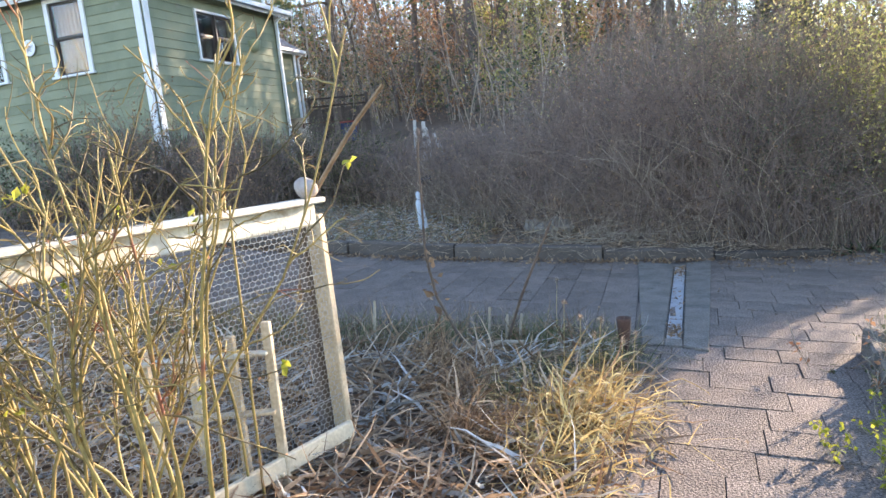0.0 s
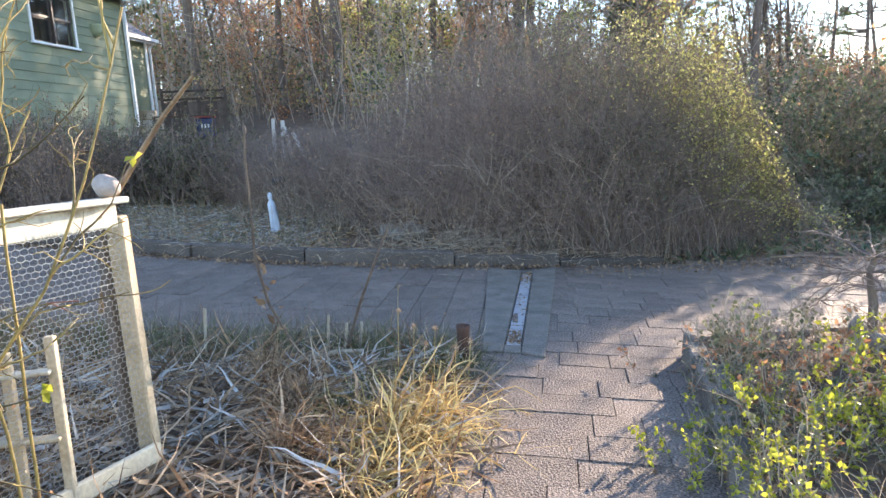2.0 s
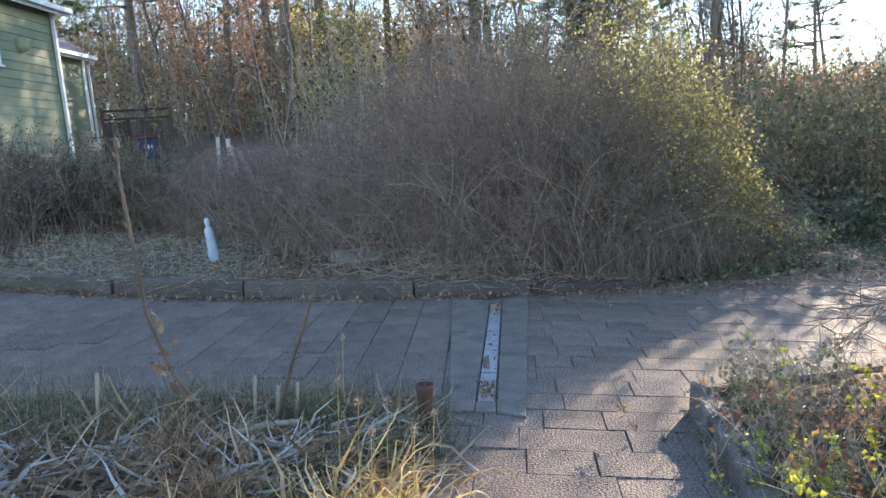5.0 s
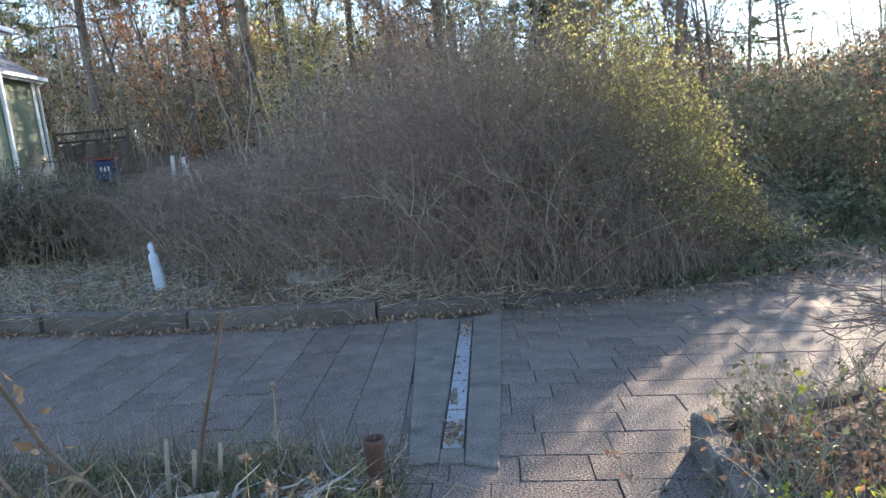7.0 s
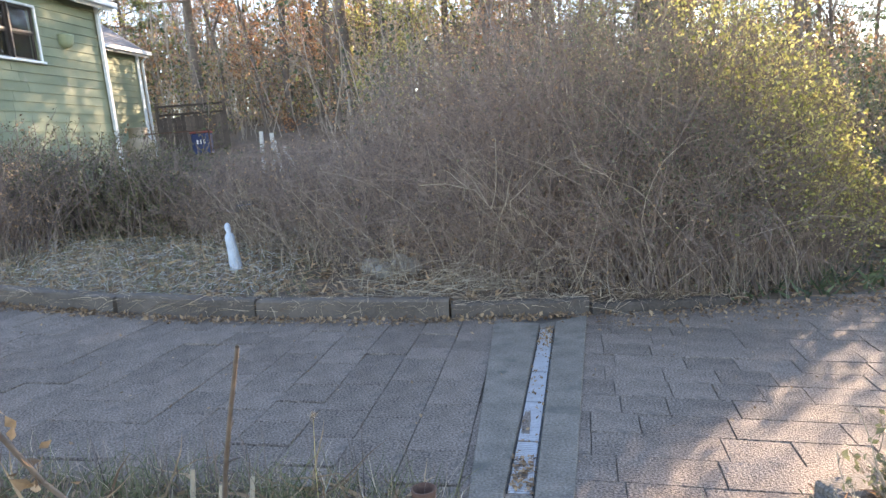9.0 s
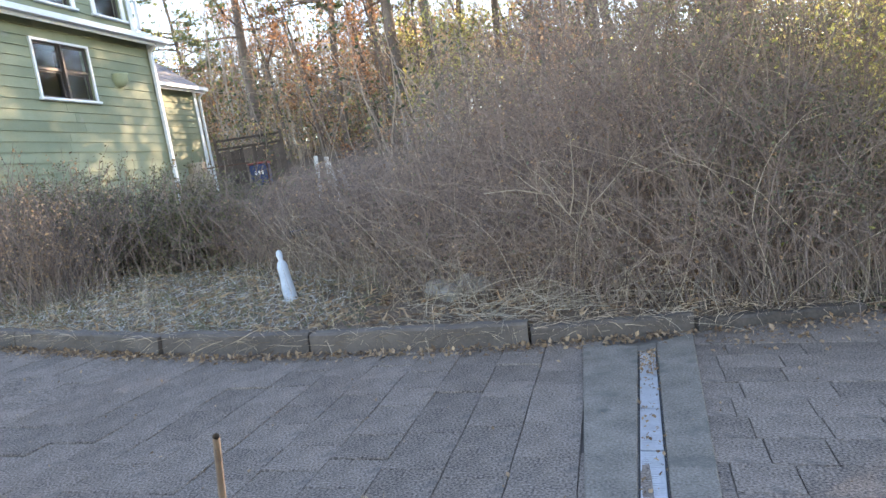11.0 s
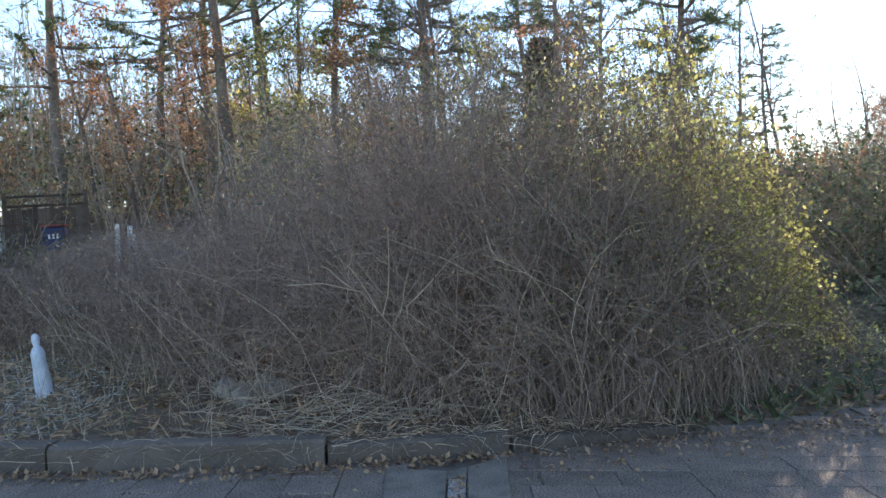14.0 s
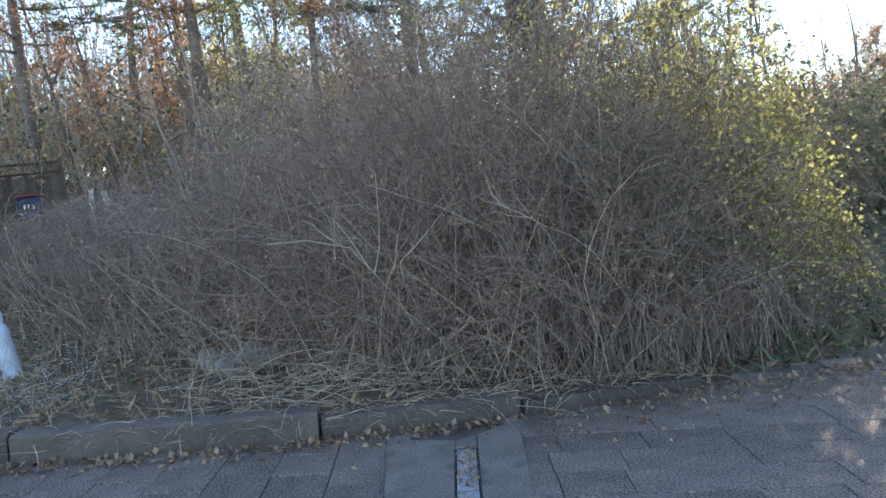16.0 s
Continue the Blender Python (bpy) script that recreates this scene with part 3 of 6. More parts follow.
# ---------------------------------------------------------------- kerb timbers and drain
kerb = tagged(new("kerb"), "grey weathered landscape timbers laid end to end", "kerb", kind="structure")
kx = [-8.6, -6.3, -4.2, -2.35, -0.95, 0.75, 1.95, 3.2]
for i, (a, b) in enumerate(zip(kx, kx[1:])):
    h = 0.165 if b < 0.9 else (0.12 if b < 2.2 else 0.08)
    pa, pb = Vector((a + 0.012, kerb_y(a) + 0.02 * (i % 2), 0)), Vector((b - 0.012, kerb_y(b) + 0.02 * (i % 2), 0))
    L = (pb - pa).length
    n = 9
    bm = bmesh.new()
    rings = []
    for j in range(n + 1):
        x = L * j / n
        jit = [float(v) for v in RNG.normal(size=4) * 0.006]
        rings.append([bm.verts.new(p) for p in ((x, 0.0 + jit[0], -0.06), (x, 0.0 + jit[1], h - 0.018), (x, 0.02 + jit[2], h + jit[3]), (x, 0.13, h + jit[3]), (x, 0.15, h - 0.02), (x, 0.15, -0.06))])
    for r0, r1 in zip(rings, rings[1:]):
        for q in range(6):
            bm.faces.new((r0[q], r1[q], r1[(q + 1) % 6], r0[(q + 1) % 6]))
    bm.faces.new(rings[0])
    bm.faces.new(list(reversed(rings[-1])))
    ang = math.degrees(math.atan2(pb.y - pa.y, pb.x - pa.x))
    part("timber", bm, TIMBER, kerb, m=TILT @ pose(pa.x, pa.y, 0, 0, 0, ang))

apron = tagged(new("drain_apron"), "worn pale concrete strips on both sides of a drain", "pavement", kind="structure")
apron.matrix_basis = TILT
E0, E1 = Vector((1.125, 6.52, 0)), Vector((1.525, 9.2, 0))  # middle of the channel, near and far end
ch = (E1 - E0).normalized()
cs = Vector((ch.y, -ch.x, 0))
HALF = 0.062


def prism(poly, z0, z1, bevel=0.006):
    bm = bmesh.new()
    f = bm.faces.new([bm.verts.new((p[0], p[1], z1)) for p in poly])
    r = bmesh.ops.extrude_face_region(bm, geom=[f])
    bmesh.ops.translate(bm, vec=(0, 0, z0 - z1), verts=[v for v in r["geom"] if isinstance(v, bmesh.types.BMVert)])
    bmesh.ops.recalc_face_normals(bm, faces=bm.faces)
    bmesh.ops.bevel(bm, geom=[e for e in bm.edges if all(v.co.z > z1 - 0.001 for v in e.verts)], offset=bevel, segments=1, affect="EDGES")
    return bm


def at_channel(s, side):
    p = E0 + ch * s + cs * side
    return (p.x, p.y)


CL = (E1 - E0).length
part("concrete_strip", prism([(0.9, 6.36), at_channel(-0.17, -HALF), at_channel(CL + 0.12, -HALF), (1.12, 9.44)], -0.05, 0.013), CONCRETE, apron)
part("concrete_strip", prism([at_channel(-0.17, HALF), (1.31, 6.26), (1.9, 9.58), at_channel(CL + 0.2, HALF)], -0.05, 0.013), CONCRETE, apron)
part("concrete_end", prism([at_channel(-0.17, -HALF + 0.003), at_channel(-0.17, HALF - 0.003), at_channel(-0.01, HALF - 0.003), at_channel(-0.01, -HALF + 0.003)], -0.05, 0.011), CONCRETE, apron)
part("concrete_end", prism([at_channel(CL + 0.01, -HALF + 0.003), at_channel(CL + 0.01, HALF - 0.003), at_channel(CL + 0.2, HALF - 0.003), at_channel(CL + 0.12, -HALF + 0.003)], -0.05, 0.011), CONCRETE, apron)
drain = thing("trench_drain", "narrow trench drain with pale galvanised slotted grates", "drain", m=TILT @ pose(E0.x, E0.y, 0, 0, 0, math.degrees(math.atan2(ch.y, ch.x)) - 90))
bm = box_bm(HALF * 2 - 0.008, CL - 0.02, 0.012, 0, (0, CL / 2, -0.06))
for s in (-1, 1):
    box_bm(0.008, CL - 0.02, 0.06, 0, (s * (HALF - 0.008), CL / 2, -0.055), bm)
# the shade inside the channel is put into its near-black colour
part("channel", bm, DARKIN, drain)
ng = 5
for g in range(ng):
    y0, y1 = g * CL / ng + 0.02, (g + 1) * CL / ng - 0.006
    bm = bmesh.new()
    for s in (-1, 1):
        box_bm(0.016, y1 - y0, 0.02, 0.002, (s * (HALF - 0.011), (y0 + y1) / 2, -0.018), bm)
    y = y0
    while y < y1 - 0.005:
        box_bm(HALF * 2 - 0.03, 0.0145, 0.012, 0, (0, y + 0.007, -0.012), bm)
        y += 0.021
    part("grate", bm, STEEL, drain)

# ---------------------------------------------------------------- trees
def bare_tree(name, height, r, limbs, twigs, lean=0.0, leaf=0, leafmat=RUSSET, bark=BARK, low=0.35, spread=1.0):
    """A leafless (or thinly leaved) tree at the origin: trunk, crown of limbs and twigs."""
    k = 12
    trunk = grow(np.zeros((1, 3)) - [[0, 0, 0.3]], np.array([[lean, lean * 0.5, 1.0]]), np.array([height]), k, 0, 0.035)
    tr = taper(1, k, r, r * 0.18)
    tr[0, 0] *= 1.35
    root = tagged(new(name), "", "tree")
    put("trunk", mesh_np("trunk", *merge([tubes(trunk, tr, 9)]), bark, True), root)
    b, d, pr = sprout(trunk, tr, limbs, 1.6 * spread, low, 0.15)
    L1 = grow(b, d, height * RNG.uniform(0.15, 0.34, limbs), 7, -0.04, 0.14)
    R1 = taper(limbs, 7, pr * 0.42, 0.01)
    b, d, pr = sprout(L1, R1, twigs, 1.3, 0.15, 0.2)
    L2 = grow(b, d, height * RNG.uniform(0.06, 0.14, twigs), 5, -0.03, 0.2)
    R2 = taper(twigs, 5, np.maximum(pr * 0.5, 0.009), 0.004)
    b, d, pr = sprout(L2, R2, twigs * 2, 1.3, 0.1, 0.1)
    L3 = grow(b, d, height * RNG.uniform(0.03, 0.08, twigs * 2), 3, 0.0, 0.25)
    R3 = taper(twigs * 2, 3, 0.008, 0.0035)
    crown = put("crown", mesh_np("crown", *merge([tubes(L1, R1, 4), tubes(L2, R2, 3), tubes(L3, R3, 3)]), TWIG if bark is BARK else bark), root, "bare branching crown")
    if leaf:
        put("foliage", mesh_np("foliage", *merge([leaves(on_curve(L3, leaf) + RNG.normal(size=(leaf, 3)) * 0.12, RNG.uniform(0.07, 0.15, leaf), 0.1)]), leafmat), root, "thin withered leaves")
    return root


def pine(name, height, r, first, n, reach):
    """A white pine: bare lower trunk, level limbs with tufts of needles."""
    k = 14
    trunk = grow(np.zeros((1, 3)) - [[0, 0, 0.3]], np.array([[0.01, 0.0, 1.0]]), np.array([height]), k, 0, 0.02)
    tr = taper(1, k, r, 0.05)
    tr[0, 0] *= 1.3
    root = tagged(new(name), "", "tree")
    put("trunk", mesh_np("trunk", *merge([tubes(trunk, tr, 10)]), BARK, True), root)
    f = np.sort(RNG.uniform(first, 0.99, n))
    a = RNG.uniform(0, 2 * np.pi, n)
    b = np.stack([np.interp(f, np.linspace(0, 1, k), trunk[0, :, i]) for i in range(3)], 1)
    L = reach * (1.15 - 0.85 * (f - first) / (1 - first)) * RNG.uniform(0.55, 1.1, n)
    L1 = grow(b, np.stack([np.cos(a), np.sin(a), RNG.uniform(-0.05, 0.25, n)], 1), L, 7, -0.02, 0.1)
    R1 = taper(n, 7, 0.07, 0.012)
    b, d, _ = sprout(L1, R1, n * 9, 1.1, 0.25, 0.05)
    d[:, 2] *= 0.4
    L2 = grow(b, d, RNG.uniform(0.4, 1.3, n * 9), 4, -0.02, 0.2)
    R2 = taper(n * 9, 4, 0.014, 0.006)
    put("crown", mesh_np("crown", *merge([tubes(L1, R1, 5), tubes(L2, R2, 3)]), BARK), root, "level grey limbs")
    m = n * 30
    C = on_curve(L2, m, 0.45)
    q = np.repeat(C, 8, axis=0) + RNG.normal(size=(m * 8, 3)) * [0.07, 0.07, 0.025]
    d = RNG.normal(size=(len(q), 3)) * [1, 1, 0.6] + [0, 0, 0.45]
    P = grow(q, d, RNG.uniform(0.14, 0.3, len(q)), 2, 0, 0)
    W = taper(len(q), 2, 0.019, 0.006)
    put("needles", mesh_np("needles", *merge([blades(P, W)]), NEEDLE), root, "tufts of green needles")
    return root


PROTO = {
    "pine_a": pine("pine_tree", 17, 0.29, 0.34, 34, 4.2), "pine_b": pine("pine_tree", 14, 0.17, 0.4, 26, 2.8),
    "bare_a": bare_tree("bare_tree", 14, 0.13, 24, 110, 0.02), "bare_b": bare_tree("bare_tree", 12, 0.085, 22, 100, 0.06),
    "bare_c": bare_tree("bare_tree", 10, 0.09, 24, 120, -0.05, 500, BROWNLEAF, low=0.25),
    "oak": bare_tree("young_oak_tree", 7.5, 0.09, 26, 130, 0.05, 2600, RUSSET, low=0.15),
    "sapling": bare_tree("sapling", 5.5, 0.045, 20, 90, 0.08, 700, BROWNLEAF, low=0.12),
    "green": bare_tree("understorey_tree", 7.0, 0.07, 24, 110, 0.03, 1700, VINE, low=0.2),
}
LABEL = {"pine_a": "tall pine with a bare grey trunk and level limbs", "pine_b": "slender pine with thin green needles", "bare_a": "tall leafless tree at the edge of the wood",
         "bare_b": "leaning leafless tree with thin branches", "bare_c": "slim tree holding a few brown leaves", "oak": "young oak with russet withered leaves",
         "sapling": "thin sapling with scattered brown leaves", "green": "slim understorey tree with yellowing leaves"}
GROUP = "trees of the wood"
for key, ob in PROTO.items():
    tagged(ob, LABEL[key], "tree", GROUP)
used = set()


def plant_tree(key, x, y, size=1.0, turn=0.0):
    m = pose(x, y, float(gz(x, y)), 0, 0, turn)
    if key not in used:
        used.add(key)
        PROTO[key].matrix_basis = m @ Matrix.Diagonal((size, size, size, 1))
        return PROTO[key]
    ob = copy_thing(PROTO[key], m)
    ob.matrix_basis = m @ Matrix.Diagonal((size, size, size, 1))
    return ob


plant_tree("pine_a", -3.3, 31.0, 0.95, 30)
plant_tree("pine_b", -6.2, 33.2, 1.05, 80)
plant_tree("bare_a", -1.5, 38.7, 1.1, 10)
plant_tree("bare_b", -9.6, 36, 1.1, 200)
trng = random.Random(11)
SUNAZ = math.atan2(SUN.x, SUN.y)


def off_lane(x, y):
    """How far a place lies to the east of the clearing that runs from the path towards the low sun."""
    return (x - 1.0) * math.cos(SUNAZ) - (y - 5.5) * math.sin(SUNAZ)


def sunward(x, y):
    """The low ground towards the sun, where only brush stands."""
    return np.abs(np.arctan2(x - 1.0, y - 5.5) - SUNAZ) < radians(8.5)


def in_lane(x, y, wide=0.0):
    o = off_lane(x, y)
    return (o > -2.0 - wide) & (o < 1.8 + wide) & (x > 3)


for i in range(40):
    az = radians(trng.uniform(-34, 62))
    dist = trng.uniform(30, 80) if i % 4 else trng.uniform(26, 40)
    x, y = 0.9 + dist * math.sin(az), 4.5 + dist * math.cos(az)
    if sunward(x, y):
        continue
    if -15.5 < x < -6.0 and y < 30:
        continue
    keys = ("pine_a", "pine_b", "bare_b", "bare_b", "bare_c", "bare_c", "oak", "oak", "green", "green", "green", "sapling", "sapling") if az < radians(20) else ("pine_b", "bare_a", "bare_b", "bare_c", "bare_c", "oak", "sapling", "green")
    plant_tree(trng.choice(keys), x, y, trng.uniform(0.75, 1.2), trng.uniform(0, 360))
for i in range(26):
    az = SUNAZ + radians(trng.uniform(-12, 24))
    dist = trng.uniform(32, 75)
    x, y = 0.9 + dist * math.sin(az), 4.5 + dist * math.cos(az)
    if sunward(x, y):
        continue
    plant_tree(trng.choice(("bare_a", "bare_b", "bare_c", "pine_b", "bare_a", "oak", "green")), x, y, trng.uniform(0.9, 1.25), i * 47)
for key, x, y in (("pine_b", 4.0, 31.0), ("oak", 2.0, 28.5), ("bare_c", 6.5, 33.5), ("pine_b", 9.5, 38.0), ("green", 5.0, 29.0), ("pine_a", 12.5, 42.5), ("oak", 8.0, 31.5), ("pine_b", 0.5, 33.0), ("bare_c", 3.0, 36.0), ("green", -2.6, 31.0), ("green", -0.5, 30.0), ("oak", -4.6, 32.0), ("green", 1.2, 34.5), ("oak", -7.2, 33.0)):
    plant_tree(key, x, y, 1.05, x * 33)
for i in range(16):
    dist = trng.uniform(42, 80)
    az = SUNAZ + radians(trng.uniform(-4, 4))
    key, full = trng.choice((("bare_c", 10), ("oak", 7.5), ("bare_b", 12), ("sapling", 5.5)))
    plant_tree(key, 0.9 + dist * math.sin(az), 4.5 + dist * math.cos(az), min(1.0, 0.15 * dist / full), i * 61)
for i, off in enumerate((-8.0, -7.0, -6.1, -5.0, -4.1, 4.4, 5.6, 6.9, 8.0)):
    dist = 44 + 4.5 * (i * 5 % 7)
    plant_tree(("bare_a", "bare_b", "pine_b")[i % 3], 0.9 + dist * math.sin(SUNAZ + radians(off)), 4.5 + dist * math.cos(SUNAZ + radians(off)), 1.1, i * 53)
for x, y in ((44.5, 63.5), (37.0, 51.0)):
    plant_tree("bare_b", x, y, 1.2, x * 20)
for i in range(20):
    az = radians(trng.uniform(6, 28))
    dist = trng.uniform(22, 40)
    plant_tree(trng.choice(("bare_a", "bare_b", "bare_c", "bare_c", "bare_a", "oak", "pine_b")), 0.9 + dist * math.sin(az), 4.5 + dist * math.cos(az), trng.uniform(0.7, 1.0), i * 83)
# a dark columnar evergreen beyond the thicket
arb = thing("columnar_evergreen", "dark narrow columnar evergreen among bare trees", "tree", m=pose(8.4, 31.0, float(gz(8.4, 31))))
n = 9000
h = RNG.uniform(0, 1, n) ** 0.8
rad = 0.95 * np.sqrt(np.clip(np.sin(np.pi * np.clip(h * 0.82 + 0.14, 0, 1)), 0, 1)) * RNG.uniform(0.6, 1.05, n)
a = RNG.uniform(0, 2 * np.pi, n)
C = np.stack([rad * np.cos(a), rad * np.sin(a), h * 8.5], 1)
put("trunk", mesh_np("trunk", *merge([tubes(grow(np.zeros((1, 3)), np.array([[0, 0, 1.0]]), np.array([8.2]), 6, 0, 0.01), taper(1, 6, 0.12, 0.02), 7)]), BARK), arb)
put("crown", mesh_np("crown", *merge([leaves(C, RNG.uniform(0.12, 0.25, n), 0.8)]), YEW), arb)

# far wood: countless stems, twigs and leaves beyond the first trees
n = 1000
az = RNG.uniform(radians(-32), radians(50), n)
dist = RNG.uniform(38, 62, n)
B = np.stack([0.9 + dist * np.sin(az), 4.5 + dist * np.cos(az)], 1)
top = np.where(sunward(B[:, 0], B[:, 1]), 0.12 * dist * RNG.uniform(0.4, 1.1, n), 30)
B = np.concatenate([B, gz(B[:, 0], B[:, 1])[:, None]], 1)
P = grow(B, RNG.normal(size=(n, 3)) * 0.12 + [0, 0, 1], np.minimum(RNG.uniform(4, 13, n), top), 7, 0, 0.07)
Rr = taper(n, 7, RNG.uniform(0.03, 0.09, n), 0.012)
m = 15000
b, d, _ = sprout(P, Rr, m, 1.7, 0.06, 0.15)
P2 = grow(b, d, RNG.uniform(0.8, 2.8, m), 5, -0.03, 0.24)
b, d, _ = sprout(P2, np.ones(P2.shape[:2]), 26000, 1.5, 0.2, 0.1)
P3 = grow(b, d, RNG.uniform(0.4, 1.3, 26000), 3, 0.0, 0.25)
tagged(put("far_woods", mesh_np("far_woods", *merge([tubes(P, Rr, 4), blades(P2, taper(m, 5, 0.02, 0.007)), blades(P3, taper(26000, 3, 0.01, 0.005))]), FARTWIG)), "far wood of bare grey-brown stems", "wood", kind="stuff")


def far_leaves(name, label, count, lo, hi, s0, s1, material, patch):
    """Leaves on the far branches, gathered in drifts so that kinds keep together."""
    i = RNG.integers(0, m, count)
    C = P2[i, RNG.integers(0, 5, count)] + RNG.normal(size=(count, 3)) * 0.4
    h = C[:, 2] - gz(C[:, 0], C[:, 1])
    gap = sunward(C[:, 0], C[:, 1])
    drift = np.sin(C[:, 0] * 0.55 + patch) + np.sin(C[:, 1] * 0.43 + 1.7 * patch) + np.sin(C[:, 2] * 0.9 + C[:, 0] * 0.3)
    C = C[(h > lo) & (h < hi) & (drift > -0.5) & (~gap | (h < 4.5) | (RNG.uniform(size=count) < 0.08))]
    tagged(put(name, mesh_np(name, *merge([leaves(C, RNG.uniform(s0, s1, len(C)))]), material)), label, "foliage", kind="stuff")


far_leaves("far_tan_foliage", "tan withered leaves hanging in the far wood", 80000, 0.0, 6.5, 0.13, 0.32, BEECH, 0.0)
far_leaves("far_russet_foliage", "russet and brown leaves hanging in the far wood", 50000, 0.0, 6.5, 0.13, 0.32, RUSSET, 2.1)
far_leaves("far_olive_foliage", "yellowing olive leaves in the far wood", 40000, 0.0, 6.5, 0.13, 0.32, OLIVE, 4.0)
far_leaves("far_evergreens", "dull green needles of far evergreens", 26000, 1.0, 14, 0.16, 0.36, NEEDLE, 5.3)

# a grey shed far behind the board fence, and wires strung past it
shed = thing("shed", "low grey shed with a pale eave among the trees", "shed", m=pose(-9.9, 50.0, float(gz(-9.9, 50.0)) - 0.2, 0, 0, 8))
part("wall", box_bm(3.4, 2.4, 2.6, 0.01), GREYSTONE, shed)
slope_roof(shed, (-1.9, -1.4, 2.6), (1.9, -1.4, 2.6), (1.9, 0.1, 3.7), (-1.9, 0.1, 3.7), SHINGLE)
slope_roof(shed, (-1.9, 1.5, 2.6), (1.9, 1.5, 2.6), (1.9, 0.1, 3.7), (-1.9, 0.1, 3.7), SHINGLE)
part("eave_board", box_bm(3.8, 0.03, 0.1, 0.004, (0, -1.43, 2.48)), TRIM, shed)
for k, (z0, z1) in enumerate(((7.6, 5.9), (7.3, 5.75), (6.7, 5.5))):
    wire = thing("overhead_wire", "thin pale wire strung from the house to the trees", "cable", "overhead wires")
    u = np.linspace(0, 1, 14)
    P = np.stack([-11.6 + 6.2 * u, 26.0 + 8.0 * u, z0 + (z1 - z0) * u - 0.5 * u * (1 - u)], 1)[None]
    put("strand", mesh_np("strand", *merge([tubes(P, np.full((1, 14), 0.012), 4)]), PALETWIG), wire)

# brushwood and saplings under the first trees
n = 1500
az = RNG.uniform(radians(-24), radians(66), n)
dist = RNG.uniform(17, 42, n)
x, y = 0.9 + dist * np.sin(az), 4.5 + dist * np.cos(az)
low = in_lane(x, y, 1.5)
ok = ~((x < -2.8) & (y < 27)) & ~((y < 19) & (x < 5))
x, y, low, dist = x[ok], y[ok], low[ok], dist[ok]
n = len(x)
P = grow(np.stack([x, y, gz(x, y) - 0.05], 1), RNG.normal(size=(n, 3)) * 0.22 + [0, 0, 1], np.where(low, 0.06 * dist * RNG.uniform(0.5, 1.0, n), RNG.uniform(1.5, 6.0, n)), 6, 0.01, 0.1)
R = taper(n, 6, RNG.uniform(0.008, 0.025, n), 0.005)
b, d, _ = sprout(P, R, 12000, 1.6, 0.08, 0.1)
low2 = in_lane(b[:, 0], b[:, 1], 1.5)
P2b = grow(b, d, np.where(low2, 0.4, 1.0) * RNG.uniform(0.4, 1.5, 12000), 4, 0.01, 0.22)
tagged(put("brushwood", mesh_np("brushwood", *merge([tubes(P, R, 4), blades(P2b, taper(12000, 4, 0.008, 0.004))]), FARTWIG)), "brushwood of thin brown stems under the trees", "brush", kind="stuff")
for name, label, count, s0, s1, material in (("brush_brown_leaves", "brown leaves clinging to the brushwood", 26000, 0.05, 0.13, BEECH), ("brush_russet_leaves", "russet leaves on the brushwood", 14000, 0.05, 0.13, RUSSET), ("brush_green_leaves", "olive green leaves among the brushwood", 22000, 0.06, 0.15, OLIVE), ("brush_evergreen_leaves", "dark evergreen leaves low in the wood", 18000, 0.08, 0.18, YEW)):
    C = on_curve(P2b, count) + RNG.normal(size=(count, 3)) * 0.12
    if material in (OLIVE, RUSSET):
        C = C[np.sin(C[:, 0] * 0.9 + 2 * (material is OLIVE)) + np.sin(C[:, 1] * 0.7) > -0.3]
    tagged(put(name, mesh_np(name, *merge([leaves(C, RNG.uniform(s0, s1, len(C)))]), material)), label, "foliage", kind="stuff")

# ---------------------------------------------------------------- the thicket behind the kerb
def thicket_top(x):
    """Outline height above the ground of the thicket along x."""
    return np.interp(x, [-4.4, -3, -1.8, -0.2, 0.45, 1.1, 1.9, 2.7, 3.3, 3.8, 4.15, 4.45, 4.7, 5.0, 5.3], [0.6, 0.85, 1.15, 1.55, 2.1, 2.55, 2.85, 3.0, 3.0, 2.85, 2.5, 2.0, 1.45, 0.85, 0.4])


def thicket_front(x):
    return np.interp(x, [-4, -1.5, -0.6, 0, 1.2, 2, 2.5, 3, 3.5, 4, 4.5, 5.3], [14.2, 12.0, 11.3, 10.7, 10.2, 9.95, 9.85, 10.0, 10.25, 10.5, 10.8, 11.2])


def thicket_back(x):
    return np.interp(x, [-4, 0, 1.5, 2.5, 4, 5.3], [15.8, 14.0, 13.2, 12.8, 12.5, 12.0])


n = 3000
x = RNG.uniform(-4.0, 5.1, n)
x = np.where(RNG.uniform(size=n) < 0.3, RNG.uniform(1.0, 4.4, n), x)
y = thicket_front(x) + (thicket_back(x) - thicket_front(x)) * RNG.uniform(0, 1, n) ** 1.5
B = np.stack([x, y, gz(x, y) - 0.03], 1)
H = thicket_top(x) * RNG.uniform(0.6, 1.1, n)
lean = -0.14 * ss(1.0, 2.6, x) * (1 - ss(3.2, 4.0, x))
sway = (0.3 - 0.14 * ss(2.4, 3.4, x))[:, None]
P = grow(B, RNG.normal(size=(n, 3)) * np.concatenate([sway, sway, np.full((n, 1), 0.1)], 1) + np.stack([lean * 0, lean, np.ones(n)], 1), H * 1.2, 9, 0.07, 0.26)
R1 = taper(n, 9, RNG.uniform(0.0014, 0.0042, n), 0.0013)


